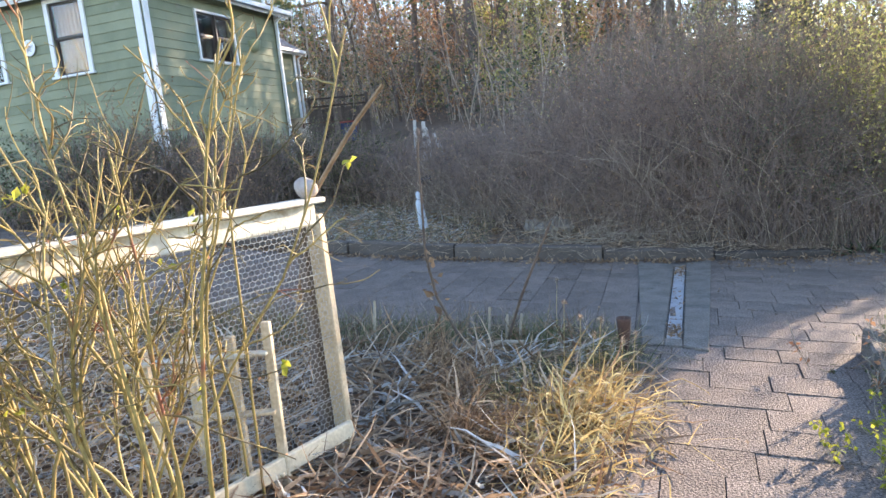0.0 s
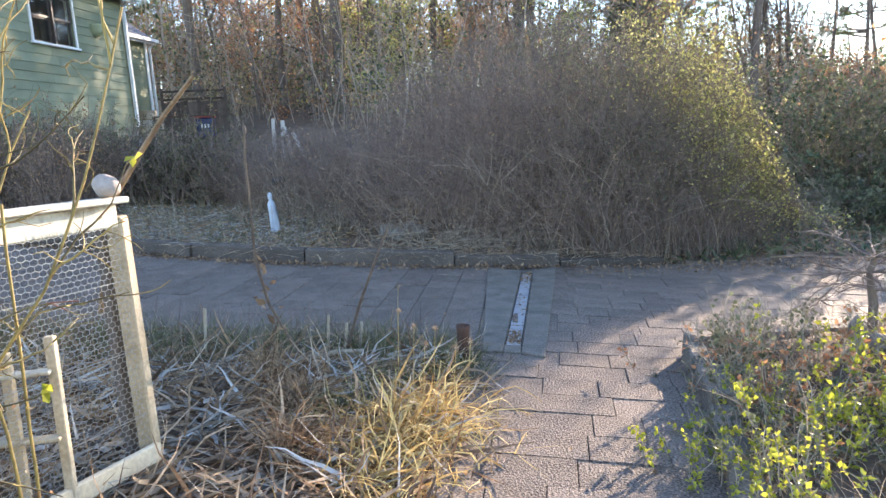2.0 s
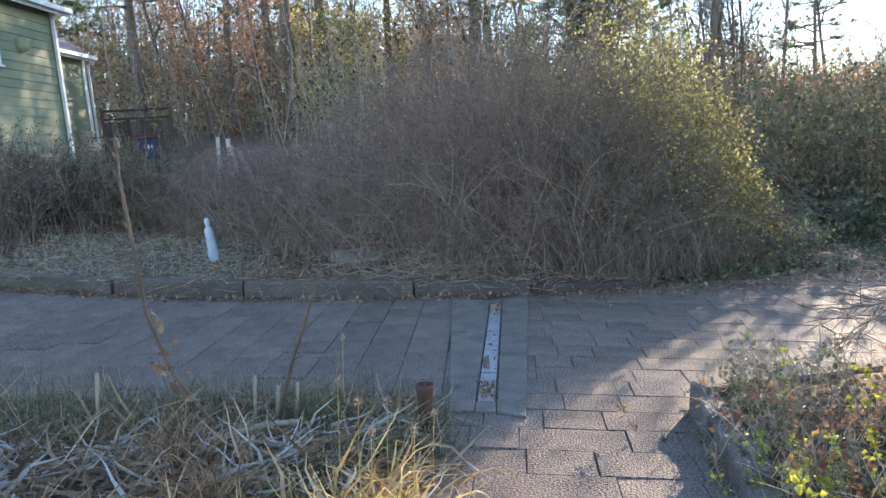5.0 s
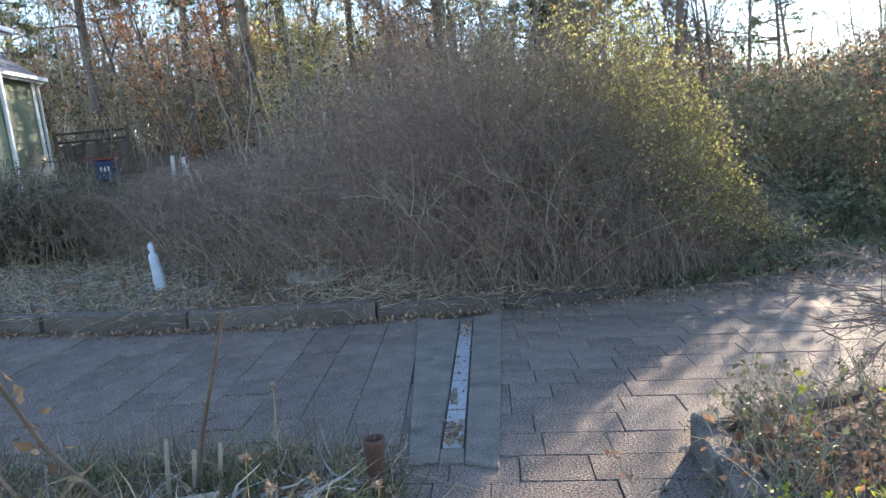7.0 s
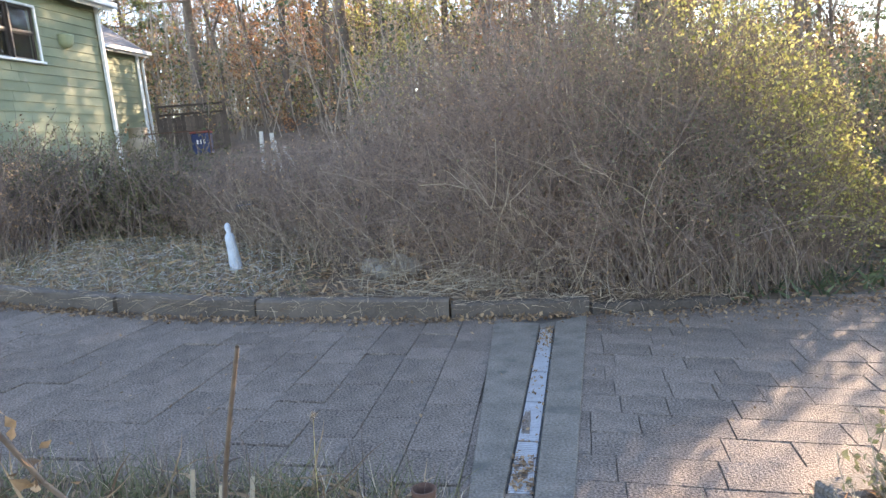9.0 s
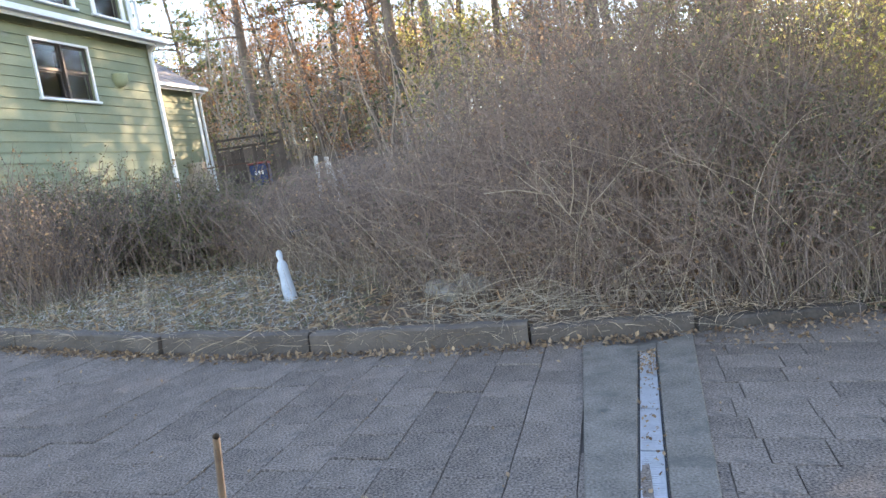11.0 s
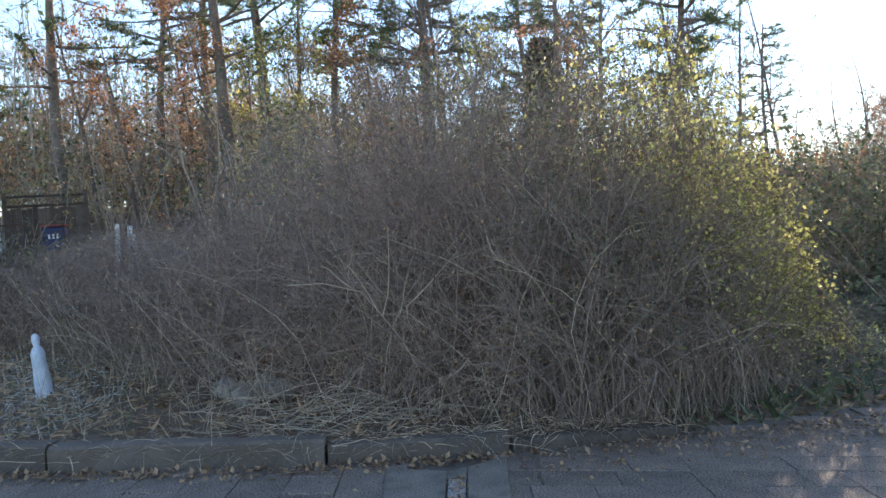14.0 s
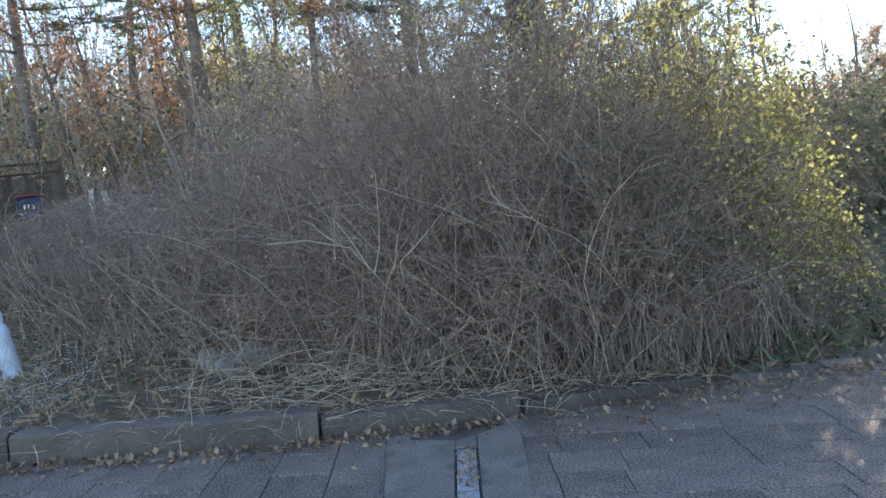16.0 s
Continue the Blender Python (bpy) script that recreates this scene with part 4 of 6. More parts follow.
def under(P):
    """Keeps shoots below the thicket's outline, bending them over it."""
    z0 = gz(P[..., 0], P[..., 1])
    h = P[..., 2] - z0
    t = thicket_top(P[..., 0]) * (1.0 + 0.05 * np.sin(P[..., 0] * 5) + 0.04 * np.sin(P[..., 0] * 13 + P[..., 1] * 4))
    P[..., 2] = z0 + np.where(h > t, t + (h - t) * 0.22, h)
    f = thicket_front(P[..., 0]) - 0.1
    P[..., 1] = np.where(P[..., 1] < f, f - (f - P[..., 1]) * np.where(P[..., 0] > 2.4, 0.5, 0.2), P[..., 1])
    return P


P = under(P)
b, d, _ = sprout(P, R1, 17000, 1.5, 0.12, 0.16)
hh = b[:, 2] - gz(b[:, 0], b[:, 1])
open_foot = (b[:, 0] < 1.7) | (hh > 0.6) | (RNG.uniform(size=17000) < 0.5)
b, d = b[open_foot], d[open_foot]
m2 = len(b)
P2 = under(grow(b, d, RNG.uniform(0.2, 0.7, m2), 5, 0.05, 0.28))
R2 = taper(m2, 5, 0.0025, 0.0012)
b, d, _ = sprout(P2, R2, 34000, 1.4, 0.1, 0.0)
P3 = under(grow(b, d, RNG.uniform(0.08, 0.32, 34000), 3, 0.03, 0.35))
thicket = thing("thicket", "dense tangle of brown arching canes and vines", "shrub", m=pose(0, 0, 0))
tagged(put("tangle", mesh_np("tangle", *merge([tubes(P, R1, 4), tubes(P2, R2, 3), blades(P3, taper(34000, 3, 0.002, 0.001))]), TWIG), thicket), kind="stuff")
x = RNG.uniform(-2.5, 4.6, 190)
y = thicket_front(x) + RNG.uniform(-0.05, 0.35, 190)
PC = grow(np.stack([x, y, gz(x, y)], 1), RNG.normal(size=(190, 3)) * [0.5, 0.25, 0.1] + [0, -0.05, 1], RNG.uniform(0.5, 1.0, 190) * thicket_top(x), 10, 0.06, 0.14)
b, d, _ = sprout(PC, np.ones(PC.shape[:2]), 520, 1.3, 0.3, 0.2)
PD = grow(b, d, RNG.uniform(0.1, 0.4, 520), 5, 0.03, 0.25)
tagged(put("cane_tangle", mesh_np("cane_tangle", *merge([tubes(under(PC), taper(190, 10, 0.003, 0.0014), 4), tubes(under(PD), taper(520, 5, 0.0018, 0.001), 3)]), PALETWIG), thicket, "pale dry canes"), kind="stuff")
C = np.concatenate([on_curve(P2, 90000), on_curve(P3, 70000)])
C += RNG.normal(size=C.shape) * 0.05
h = C[:, 2] - gz(C[:, 0], C[:, 1])
w = ss(1.8, 4.4, C[:, 0] + 0.4 * h) * 0.95 + 0.05
w = w * np.where(C[:, 0] > 1.8, (0.3 + 0.7 * ss(0.3, 1.2, h)), 1)
C = C[RNG.uniform(size=len(C)) < w]
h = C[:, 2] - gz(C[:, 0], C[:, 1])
# brighter leaves gather at the east end, where their colour stands for sunlight
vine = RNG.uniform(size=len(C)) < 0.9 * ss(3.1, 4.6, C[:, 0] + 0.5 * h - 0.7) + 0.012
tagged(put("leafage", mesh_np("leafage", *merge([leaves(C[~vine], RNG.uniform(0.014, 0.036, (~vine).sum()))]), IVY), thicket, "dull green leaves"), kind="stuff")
tagged(put("vine_leafage", mesh_np("vine_leafage", *merge([leaves(C[vine], RNG.uniform(0.022, 0.054, vine.sum()))]), VINE), thicket, "olive and yellow vine leaves, coloured brighter to look sunlit"), kind="stuff")
C = on_curve(P2, 12000)
tagged(put("withered_leafage", mesh_np("withered_leafage", *merge([leaves(C, RNG.uniform(0.015, 0.04, 12000))]), BROWNLEAF), thicket, "brown withered leaves"), kind="stuff")

# dark hedge before the house
n = 900
x = RNG.uniform(-9.5, -2.7, n)
y = RNG.uniform(13.3, 15.0, n)
B = np.stack([x, y, gz(x, y) - 0.03], 1)
P = grow(B, RNG.normal(size=(n, 3)) * [0.3, 0.3, 0.1] + [0, 0, 1], (RNG.uniform(0.6, 1.2, n)) * np.interp(x, [-9.5, -6, -3.4, -2.7], [1.9, 1.45, 1.2, 0.8]), 6, 0.05, 0.15)
R1 = taper(n, 6, 0.012, 0.004)
b, d, _ = sprout(P, R1, 6000, 1.6, 0.05, 0.1)
P2 = grow(b, d, RNG.uniform(0.15, 0.4, 6000), 4, 0.02, 0.2)
hedge = thing("hedge", "dark overgrown evergreen hedge before the house", "hedge", m=pose(0, 0, 0))
put("twigwork", mesh_np("twigwork", *merge([tubes(P, R1, 4), tubes(P2, taper(6000, 4, 0.005, 0.002), 3)]), TWIG), hedge)
C = on_curve(P2, 60000, 0.1)
put("leafage", mesh_np("leafage", *merge([leaves(C + RNG.normal(size=C.shape) * 0.03, RNG.uniform(0.022, 0.05, 60000), 0.5)]), HEDGE), hedge)


def twiggy_shrub(name, label, x, y, h, n, spreadr, material, leafmat=None, nleaf=0, leafsize=0.05):
    """A shrub of many stems at (x, y)."""
    B = np.stack([x + RNG.normal(size=n) * spreadr * 0.3, y + RNG.normal(size=n) * spreadr * 0.3], 1)
    B = np.concatenate([B, gz(B[:, 0], B[:, 1])[:, None] - 0.02], 1)
    P = grow(B, RNG.normal(size=(n, 3)) * [spreadr * 0.45, spreadr * 0.45, 0.1] + [0, 0, 1], RNG.uniform(0.6, 1.1, n) * h, 7, 0.03, 0.12)
    R1 = taper(n, 7, 0.0026 + 0.0025 * h, 0.0016)
    ob = thing(name, label, "shrub")
    tips, mesh_parts = [], []
    for i in range(n):
        b, d, _ = sprout(P[i:i + 1], R1[i:i + 1], 8, 1.3, 0.2, 0.2)
        P2 = grow(b, d, RNG.uniform(0.12, 0.4, 8) * h * 0.7, 4, 0.02, 0.2)
        tips.append(P2)
        mesh_parts.append([tubes(P[i:i + 1], R1[i:i + 1], 4), tubes(P2, taper(8, 4, 0.0014 + 0.001 * h, 0.001), 3)])
    if n <= 30:
        for mp in mesh_parts:
            put("stem", mesh_np("stem", *merge(mp), material), ob)
    else:
        tagged(put("twigwork", mesh_np("twigwork", *merge([q for mp in mesh_parts for q in mp]), material), ob), kind="stuff")
    if nleaf:
        tagged(put("leafage", mesh_np("leafage", *merge([leaves(on_curve(np.concatenate(tips), nleaf, 0.2), RNG.uniform(0.6, 1.3, nleaf) * leafsize, 0.4)]), leafmat), ob), kind="stuff")
    return ob


twiggy_shrub("foundation_shrub", "tall tan twiggy shrub before the house wall", -5.0, 12.5, 1.75, 130, 0.9, TWIG, BROWNLEAF, 2600, 0.035)
twiggy_shrub("foundation_shrub", "tall reddish twiggy shrub against the house", -7.6, 13.6, 2.4, 90, 1.6, TWIG, BROWNLEAF, 2500)
twiggy_shrub("foundation_shrub", "tall brown twiggy shrub at the house corner", -10.2, 13.4, 2.6, 90, 1.8, TWIG, YEW, 4000, 0.06)
for x, y, h in ((8.2, 17.0, 1.5), (9.6, 19.0, 1.7), (12.0, 18.5, 1.5), (14.0, 20.0, 1.8), (7.0, 18.5, 2.2), (16.5, 20.0, 1.8), (6.2, 16.5, 2.0), (17.0, 16.5, 1.5), (13.2, 15.0, 0.9), (20.0, 21.0, 2.2)):
    twiggy_shrub("dark_shrub", "dark green shrub beyond the drive", x, y, h, 60, 2.2, TWIG, YEW, 3500, 0.11)
twiggy_shrub("russet_shrub", "russet shrub across the drive in the sun", 11.5, 15.5, 2.6, 80, 1.6, TWIG, RUSSET, 3500, 0.08)
twiggy_shrub("russet_shrub", "loose shrub with reddish leaves by the stones", 14.5, 17.5, 2.8, 80, 1.8, TWIG, BROWNLEAF, 3000, 0.08)
for x, y, h in ((6.6, 14.6, 1.2), (7.6, 14.0, 1.0), (5.9, 13.2, 0.8), (9.0, 13.6, 1.1), (10.6, 13.4, 1.2)):
    twiggy_shrub("dark_shrub", "low green shrub on the bank beyond the drive", x, y, h, 50, 1.9, TWIG, IVY, 3200, 0.08)
srng = random.Random(5)
x = 6.9
while x < 15.0:
    h = srng.uniform(1.7, 3.2)
    twiggy_shrub("dark_shrub", "narrow upright shrub on the bank beyond the drive", x, 16.6 - 0.42 * (x - 7) + srng.uniform(-0.7, 0.7), h, 28, srng.uniform(0.35, 0.7), TWIG, IVY if srng.random() < 0.5 else YEW, int(520 * h), 0.075)
    x += srng.uniform(0.28, 0.62)

# ---------------------------------------------------------------- garden fence with poultry netting
zf = lambda x, y: float(gz(x, y))
fence = thing("garden_fence", "pale wooden garden fence with poultry netting and a cap rail", "fence")
FA, FB, FC = Vector((-0.545, 4.53, 0)), Vector((-1.25, 2.98, 0)), Vector((-2.9, 2.7, 0))
for p, q, w in ((FA, (-0.545, 4.5), 0.066), (FB, (-1.24, 2.98), 0.08), (FC, (-2.88, 2.7), 0.08)):
    part("post", between((p.x, p.y, zf(p.x, p.y) - 0.15), (q[0], q[1], 1.15), w, w, 0.006), PLANK, fence)
part("post", between((-0.64, 4.57, zf(-0.6, 4.56) - 0.1), (-0.63, 4.56, 1.12), 0.05, 0.09, 0.006), TIMBER, fence)


def rail(a, b, z, w, d, material, name="rail"):
    part(name, between((a[0], a[1], z), (b[0], b[1], z), w, d, 0.005), material, fence)


rail((-0.525, 4.5), (-1.26, 2.9), 1.213, 0.12, 0.024, WHITEWOOD, "cap_rail")
rail((-0.53, 4.47), (-1.24, 2.93), 1.156, 0.022, 0.088, WHITEWOOD, "face_board")
rail((-1.3, 2.95), (-3.0, 2.68), 1.2, 0.11, 0.024, WHITEWOOD, "cap_rail")
rail((-1.3, 2.92), (-2.9, 2.66), 1.145, 0.022, 0.085, PLANK, "face_board")
rail((-0.5, 4.5), (-1.22, 2.93), 0.185, 0.03, 0.075, PLANK, "kick_board")
rail((-1.3, 2.94), (-2.9, 2.68), 0.2, 0.1, 0.035, PLANK, "kick_board")


def netting(a, b, z0, z1, cell=0.028):
    """Hexagonal wire netting between two posts."""
    a, b = np.array(a, float), np.array(b, float)
    L = np.linalg.norm(b - a)
    u = (b - a) / L
    seg = []
    nx, nz = int(L / cell), int((z1 - z0) / (cell * 0.75))
    for j in range(nz):
        for i in range(nx):
            x, z = (i + 0.5 * (j % 2)) * cell, z0 + j * cell * 0.75
            p = [(x, z), (x + cell / 2, z + cell * 0.2), (x + cell / 2, z + cell * 0.2), (x + cell, z), (x + cell / 2, z + cell * 0.2), (x + cell / 2, z + cell * 0.75)]
            seg += [(p[0], p[1]), (p[2], p[3]), (p[4], p[5])]
    S = np.array(seg)
    bulge = 0.02 * np.sin(S[..., 0] * 5) * np.sin(S[..., 1] * 4)
    nrm = np.array([u[1], -u[0]])
    xy = a[None, None, :2] + S[..., :1] * u[None, None, :2] + bulge[..., None] * nrm
    P = np.concatenate([xy, S[..., 1:]], axis=2)
    put("netting", mesh_np("netting", *merge([tubes(P, np.full(P.shape[:2], 0.0013), 3)]), WIRE), fence, "galvanised hexagonal netting")


netting((-0.52, 4.5), (-1.24, 2.97), 0.1, 1.13)
netting((-1.28, 2.95), (-2.9, 2.69), 0.1, 1.12)
for z in (0.35, 0.62, 0.9):
    part("strand", between((-0.52, 4.49, z), (-1.24, 2.97, z + 0.01), 0.003, 0.003, 0), WIRE, fence)
    part("strand", between((-1.28, 2.94, z), (-2.9, 2.68, z), 0.003, 0.003, 0), WIRE, fence)

ball = thing("stone_ball", "small round pale pinkish stone resting on the fence cap", "stone")
bm = bmesh.new()
bmesh.ops.create_icosphere(bm, subdivisions=3, radius=0.052)
for v in bm.verts:
    v.co *= 1 + 0.3 * noise.noise(v.co * 16)
    v.co.z *= 0.88
part("stone", bm, STONE, ball, smooth=True, m=pose(-0.56, 4.48, 1.27))
DRYPOLE = mat("dry_brown_pole", (0.14, 0.09, 0.05), (0.36, 0.25, 0.15), 12, 0.85, 0.5, 60)
stickp = thing("garden_pole", "thin weathered wooden pole leaning over the fence", "pole")
P = np.array([[(-0.72, 4.62, 0.75), (-0.58, 4.555, 1.2), (-0.44, 4.51, 1.36), (-0.3, 4.46, 1.51), (-0.15, 4.41, 1.645)]])
put("shaft", mesh_np("shaft", *merge([tubes(P, taper(1, 5, 0.012, 0.008), 7)]), DRYPOLE, True), stickp)

trellis = thing("small_trellis", "low trellis of rough pale stakes and slats", "trellis")
for x, y, h, tx in ((-0.66, 4.14, 0.76, 0.01), (-0.8, 4.1, 0.72, 0.01), (-0.96, 4.06, 0.74, 0.0), (-1.14, 4.03, 0.7, -0.01)):
    part("stake", between((x - tx, y, zf(x, y) - 0.08), (x, y, h + 0.02), 0.03, 0.035, 0.004), PLANK, trellis)
for z, c in ((0.66, WHITEWOOD), (0.42, PLANK), (0.16, PLANK)):
    part("slat", between((-0.66, 4.12, z), (-1.2, 4.0, z + 0.01), 0.05, 0.014, 0.003), c, trellis)


# ---------------------------------------------------------------- rose and vine stems by the fence
def rose(x, y, n, h, label, fan=0.6, lean=(0.0, 0.0), thick=1.0, leafy=6):
    """Thorny canes that fan out from one stool, forking towards the tips."""
    B = np.stack([x + RNG.normal(size=n) * 0.07, y + RNG.normal(size=n) * 0.05], 1)
    B = np.concatenate([B, gz(B[:, 0], B[:, 1])[:, None] - 0.03], 1)
    D = np.stack([np.linspace(-fan, fan, n) + RNG.normal(size=n) * 0.12 + lean[0], RNG.normal(size=n) * 0.16 + lean[1], np.ones(n)], 1)
    P = grow(B, D, h * RNG.uniform(0.7, 1.1, n), 14, -0.012, 0.085)
    R1 = taper(n, 14, RNG.uniform(0.0045, 0.0078, n) * thick, 0.0028)
    ob = thing("rose_bush", label, "shrub")
    allp = []
    for i in range(n):
        m = 9
        b, d, _ = sprout(P[i:i + 1], R1[i:i + 1], m, 1.1, 0.4, 0.55)
        P2 = grow(b, d, RNG.uniform(0.12, 0.46, m), 8, -0.01, 0.2)
        R2 = taper(m, 8, 0.0036, 0.0016)
        b, d, _ = sprout(P2, R2, m * 4, 1.7, 0.15, 0.2)
        P3 = grow(b, d, RNG.uniform(0.03, 0.16, m * 4), 5, 0.0, 0.32)
        b, d, _ = sprout(P[i:i + 1], R1[i:i + 1], 40, 2.6, 0.05, 0.0)
        P4 = grow(b, d, RNG.uniform(0.008, 0.016, 40), 2, 0.0, 0.0)
        allp.append(P2)
        put("stem", mesh_np("stem", *merge([tubes(P[i:i + 1], R1[i:i + 1], 6), tubes(P2, R2, 4), tubes(P3, taper(m * 4, 5, 0.0021, 0.001), 3), tubes(P4, taper(40, 2, 0.0022, 0.0003), 3)]), ROSE, True), ob)
    allp = np.concatenate(allp)
    q = on_curve(allp, n * 4, 0.6)
    tagged(put("budding", mesh_np("budding", *merge([leaves(q, RNG.uniform(0.008, 0.018, len(q)))]), RUSSET), ob), kind="stuff")
    q = on_curve(allp, leafy, 0.75)
    tagged(put("last_leafage", mesh_np("last_leafage", *merge([leaves(np.repeat(q, 3, 0) + RNG.normal(size=(len(q) * 3, 3)) * 0.01, RNG.uniform(0.025, 0.05, len(q) * 3), 0.4)]), LIME), ob, "a few yellow-green leaves"), kind="stuff")
    return ob


rose(-0.62, 3.3, 13, 1.62, "olive-stemmed leafless rose bush tangled before the netting", 0.42, (-0.12, 0.05), 1.15, 8)
rose(-0.86, 3.25, 12, 1.7, "tall arching rose canes with bare tips", 0.4, (-0.05, 0.05), 1.0)
rose(-1.3, 3.15, 12, 1.5, "reddish leafless rose bush behind the trellis", 0.35, (0.05, 0.0))
rose(-1.75, 3.1, 14, 1.35, "low tangle of reddish rose stems", 0.4)
vine_ob = thing("dead_vine", "pale curled dead vine hanging beside the fence", "vine")
B = np.tile(np.array([[-0.7, 4.0, 1.2]]), (4, 1)) + RNG.normal(size=(4, 3)) * 0.02
P = grow(B, RNG.normal(size=(4, 3)) * 0.06 + [0.08, 0.0, 1.0], RNG.uniform(0.5, 0.72, 4), 12, 0.0, 0.13)
R1 = taper(4, 12, 0.0055, 0.0025)
b, d, _ = sprout(P, R1, 16, 1.0, 0.4, -0.7)
P2 = grow(b, d, RNG.uniform(0.08, 0.2, 16), 8, 0.06, 0.3)
P0 = grow(np.array([[-0.74, 3.97, 0.05], [-0.7, 4.0, 0.05]]), np.array([[0.02, 0, 1.0], [0.0, 0.02, 1.0]]), np.array([1.22, 1.2]), 9, 0, 0.04)
for q, r in ((P0, taper(2, 9, 0.006, 0.005)), (P, R1), (P2, taper(16, 8, 0.0026, 0.0012))):
    for i in range(len(q)):
        put("strand", mesh_np("strand", *merge([tubes(q[i:i + 1], r[i:i + 1], 5)]), ROSE, True), vine_ob)
near_branch = thing("leaning_branch", "thick smooth brown branch crossing before the house", "branch")
P = np.array([[(-1.08, 3.15, 0.0), (-1.07, 3.15, 0.7), (-1.04, 3.16, 1.3), (-0.98, 3.17, 1.7), (-0.9, 3.18, 2.1), (-0.84, 3.18, 2.5)]])
put("stem", mesh_np("stem", *merge([tubes(P, taper(1, 6, 0.017, 0.009), 8)]), BARK, True), near_branch)

# ---------------------------------------------------------------- bed between fence and drive
def ground_stuff(name, label, mat_, n, x0, x1, y0, y1, L, w, flat, heap=0.0, test=None, k=5, droop=0.12, wob=0.22):
    B = spots(n, x0, x1, y0, y1)
    if test is not None:
        B = B[test(B[:, 0], B[:, 1])]
    n = len(B)
    B[:, 2] += RNG.uniform(0, 1, n) ** 2 * heap
    d = RNG.normal(size=(n, 3)) * [1, 1, 0.22] * flat + [0, 0, 1 - 0.85 * flat]
    P = grow(B, d, RNG.uniform(L[0], L[1], n), k, droop * (1 - flat) + 0.01, wob)
    floor_z = gz(P[..., 0], P[..., 1]) + 0.006
    P[..., 2] = np.maximum(P[..., 2], floor_z)
    return tagged(put(name, mesh_np(name, *merge([blades(P, taper(n, k, RNG.uniform(w[0], w[1], n), 0.0006))]), mat_)), label, "grass", kind="stuff")


in_bed = lambda x, y: (x < bed_x(y) + 0.02) & (y < bed_y(np.minimum(x, 0.9)) + 0.02)
ground_stuff("dead_grass", "matted frost-bleached dead grass on the bed", STRAW, 6500, -6.0, 0.85, 2.2, 5.9, (0.15, 0.45), (0.006, 0.015), 1.0, 0.05, in_bed)
ground_stuff("frosted_grass", "pale frosted grass blades lying on the bed", FROST, 4500, -6.0, 0.85, 2.6, 6.1, (0.12, 0.4), (0.006, 0.013), 1.0, 0.06, in_bed)
ground_stuff("brown_grass", "brown withered leaves and stems in the bed", BROWNLEAF, 5000, -6.0, 0.85, 2.2, 6.5, (0.15, 0.4), (0.006, 0.014), 0.95, 0.06, in_bed)
ground_stuff("edge_grass", "green winter grass along the far edge of the bed", GRASS, 3000, -3.5, 0.92, 5.9, 6.75, (0.08, 0.26), (0.0016, 0.003), 0.35, 0.0, in_bed)
ground_stuff("edge_grass_tips", "dry pale grass along the drive", STRAW, 1500, -3.5, 0.92, 5.5, 6.75, (0.1, 0.28), (0.0014, 0.0028), 0.4, 0.0, in_bed)
ground_stuff("dark_stalks", "thin dark dead stalks along the drive", TWIG, 260, -3.2, 0.85, 6.0, 6.7, (0.15, 0.36), (0.0022, 0.0035), 0.12, 0.0, in_bed, 4, 0.0, 0.06)


def tussock(name, label, x, y, n, h, r, material, flat=0.55, w=(0.002, 0.0042)):
    B = np.stack([x + RNG.normal(size=n) * r * 0.4, y + RNG.normal(size=n) * r * 0.4], 1)
    B = np.concatenate([B, gz(B[:, 0], B[:, 1])[:, None]], 1)
    P = grow(B, RNG.normal(size=(n, 3)) * [flat, flat, 0.2] + [0, 0, 1], h * RNG.uniform(0.35, 1.2, n), 7, 0.22, 0.26)
    P[..., 2] = np.maximum(P[..., 2], gz(P[..., 0], P[..., 1]) + 0.01)
    ob = thing(name, label, "grass tuft", "grass tufts in the bed")
    tagged(put("tuft", mesh_np("tuft", *merge([blades(P, taper(n, 7, RNG.uniform(w[0], w[1], n), 0.0005))]), material), ob), kind="stuff")
    return ob


for x, y, n, h, r, lab in ((0.5, 4.85, 420, 0.42, 0.34, "golden dry grass tuft catching the sun"), (0.62, 5.2, 400, 0.36, 0.3, "golden dry grass tuft beside the path"), (0.36, 4.55, 300, 0.32, 0.3, "low golden grass tuft with bent blades"),
                           (0.45, 4.2, 260, 0.26, 0.3, "flattened golden grass at the path edge")):
    tussock("grass_tuft", lab, x, y, n * 3 // 5, h * 0.8, r * 1.3, GOLD, 0.8, (0.0022, 0.0055))
for x, y, n, h in ((0.52, 4.9, 120, 0.46), (0.6, 5.15, 90, 0.42), (0.4, 4.5, 90, 0.34)):
    tussock("grass_tuft", "broad bent golden blades among the grass", x, y, n, h, 0.36, GOLD, 0.75, (0.004, 0.009))
for x, y in ((0.6, 5.7), (0.3, 5.5), (0.75, 5.95), (0.2, 6.2), (-0.5, 6.35), (0.1, 5.15)):
    tussock("grass_tuft", "mixed green and straw grass tuft", x, y, 200, 0.22, 0.26, GRASS)
for x, y in ((-0.12, 5.2), (-0.35, 5.75), (0.0, 4.7)):
    tussock("grass_tuft", "collapsed brown grass clump", x, y, 420, 0.32, 0.2, BROWNLEAF, 0.8, (0.003, 0.006))
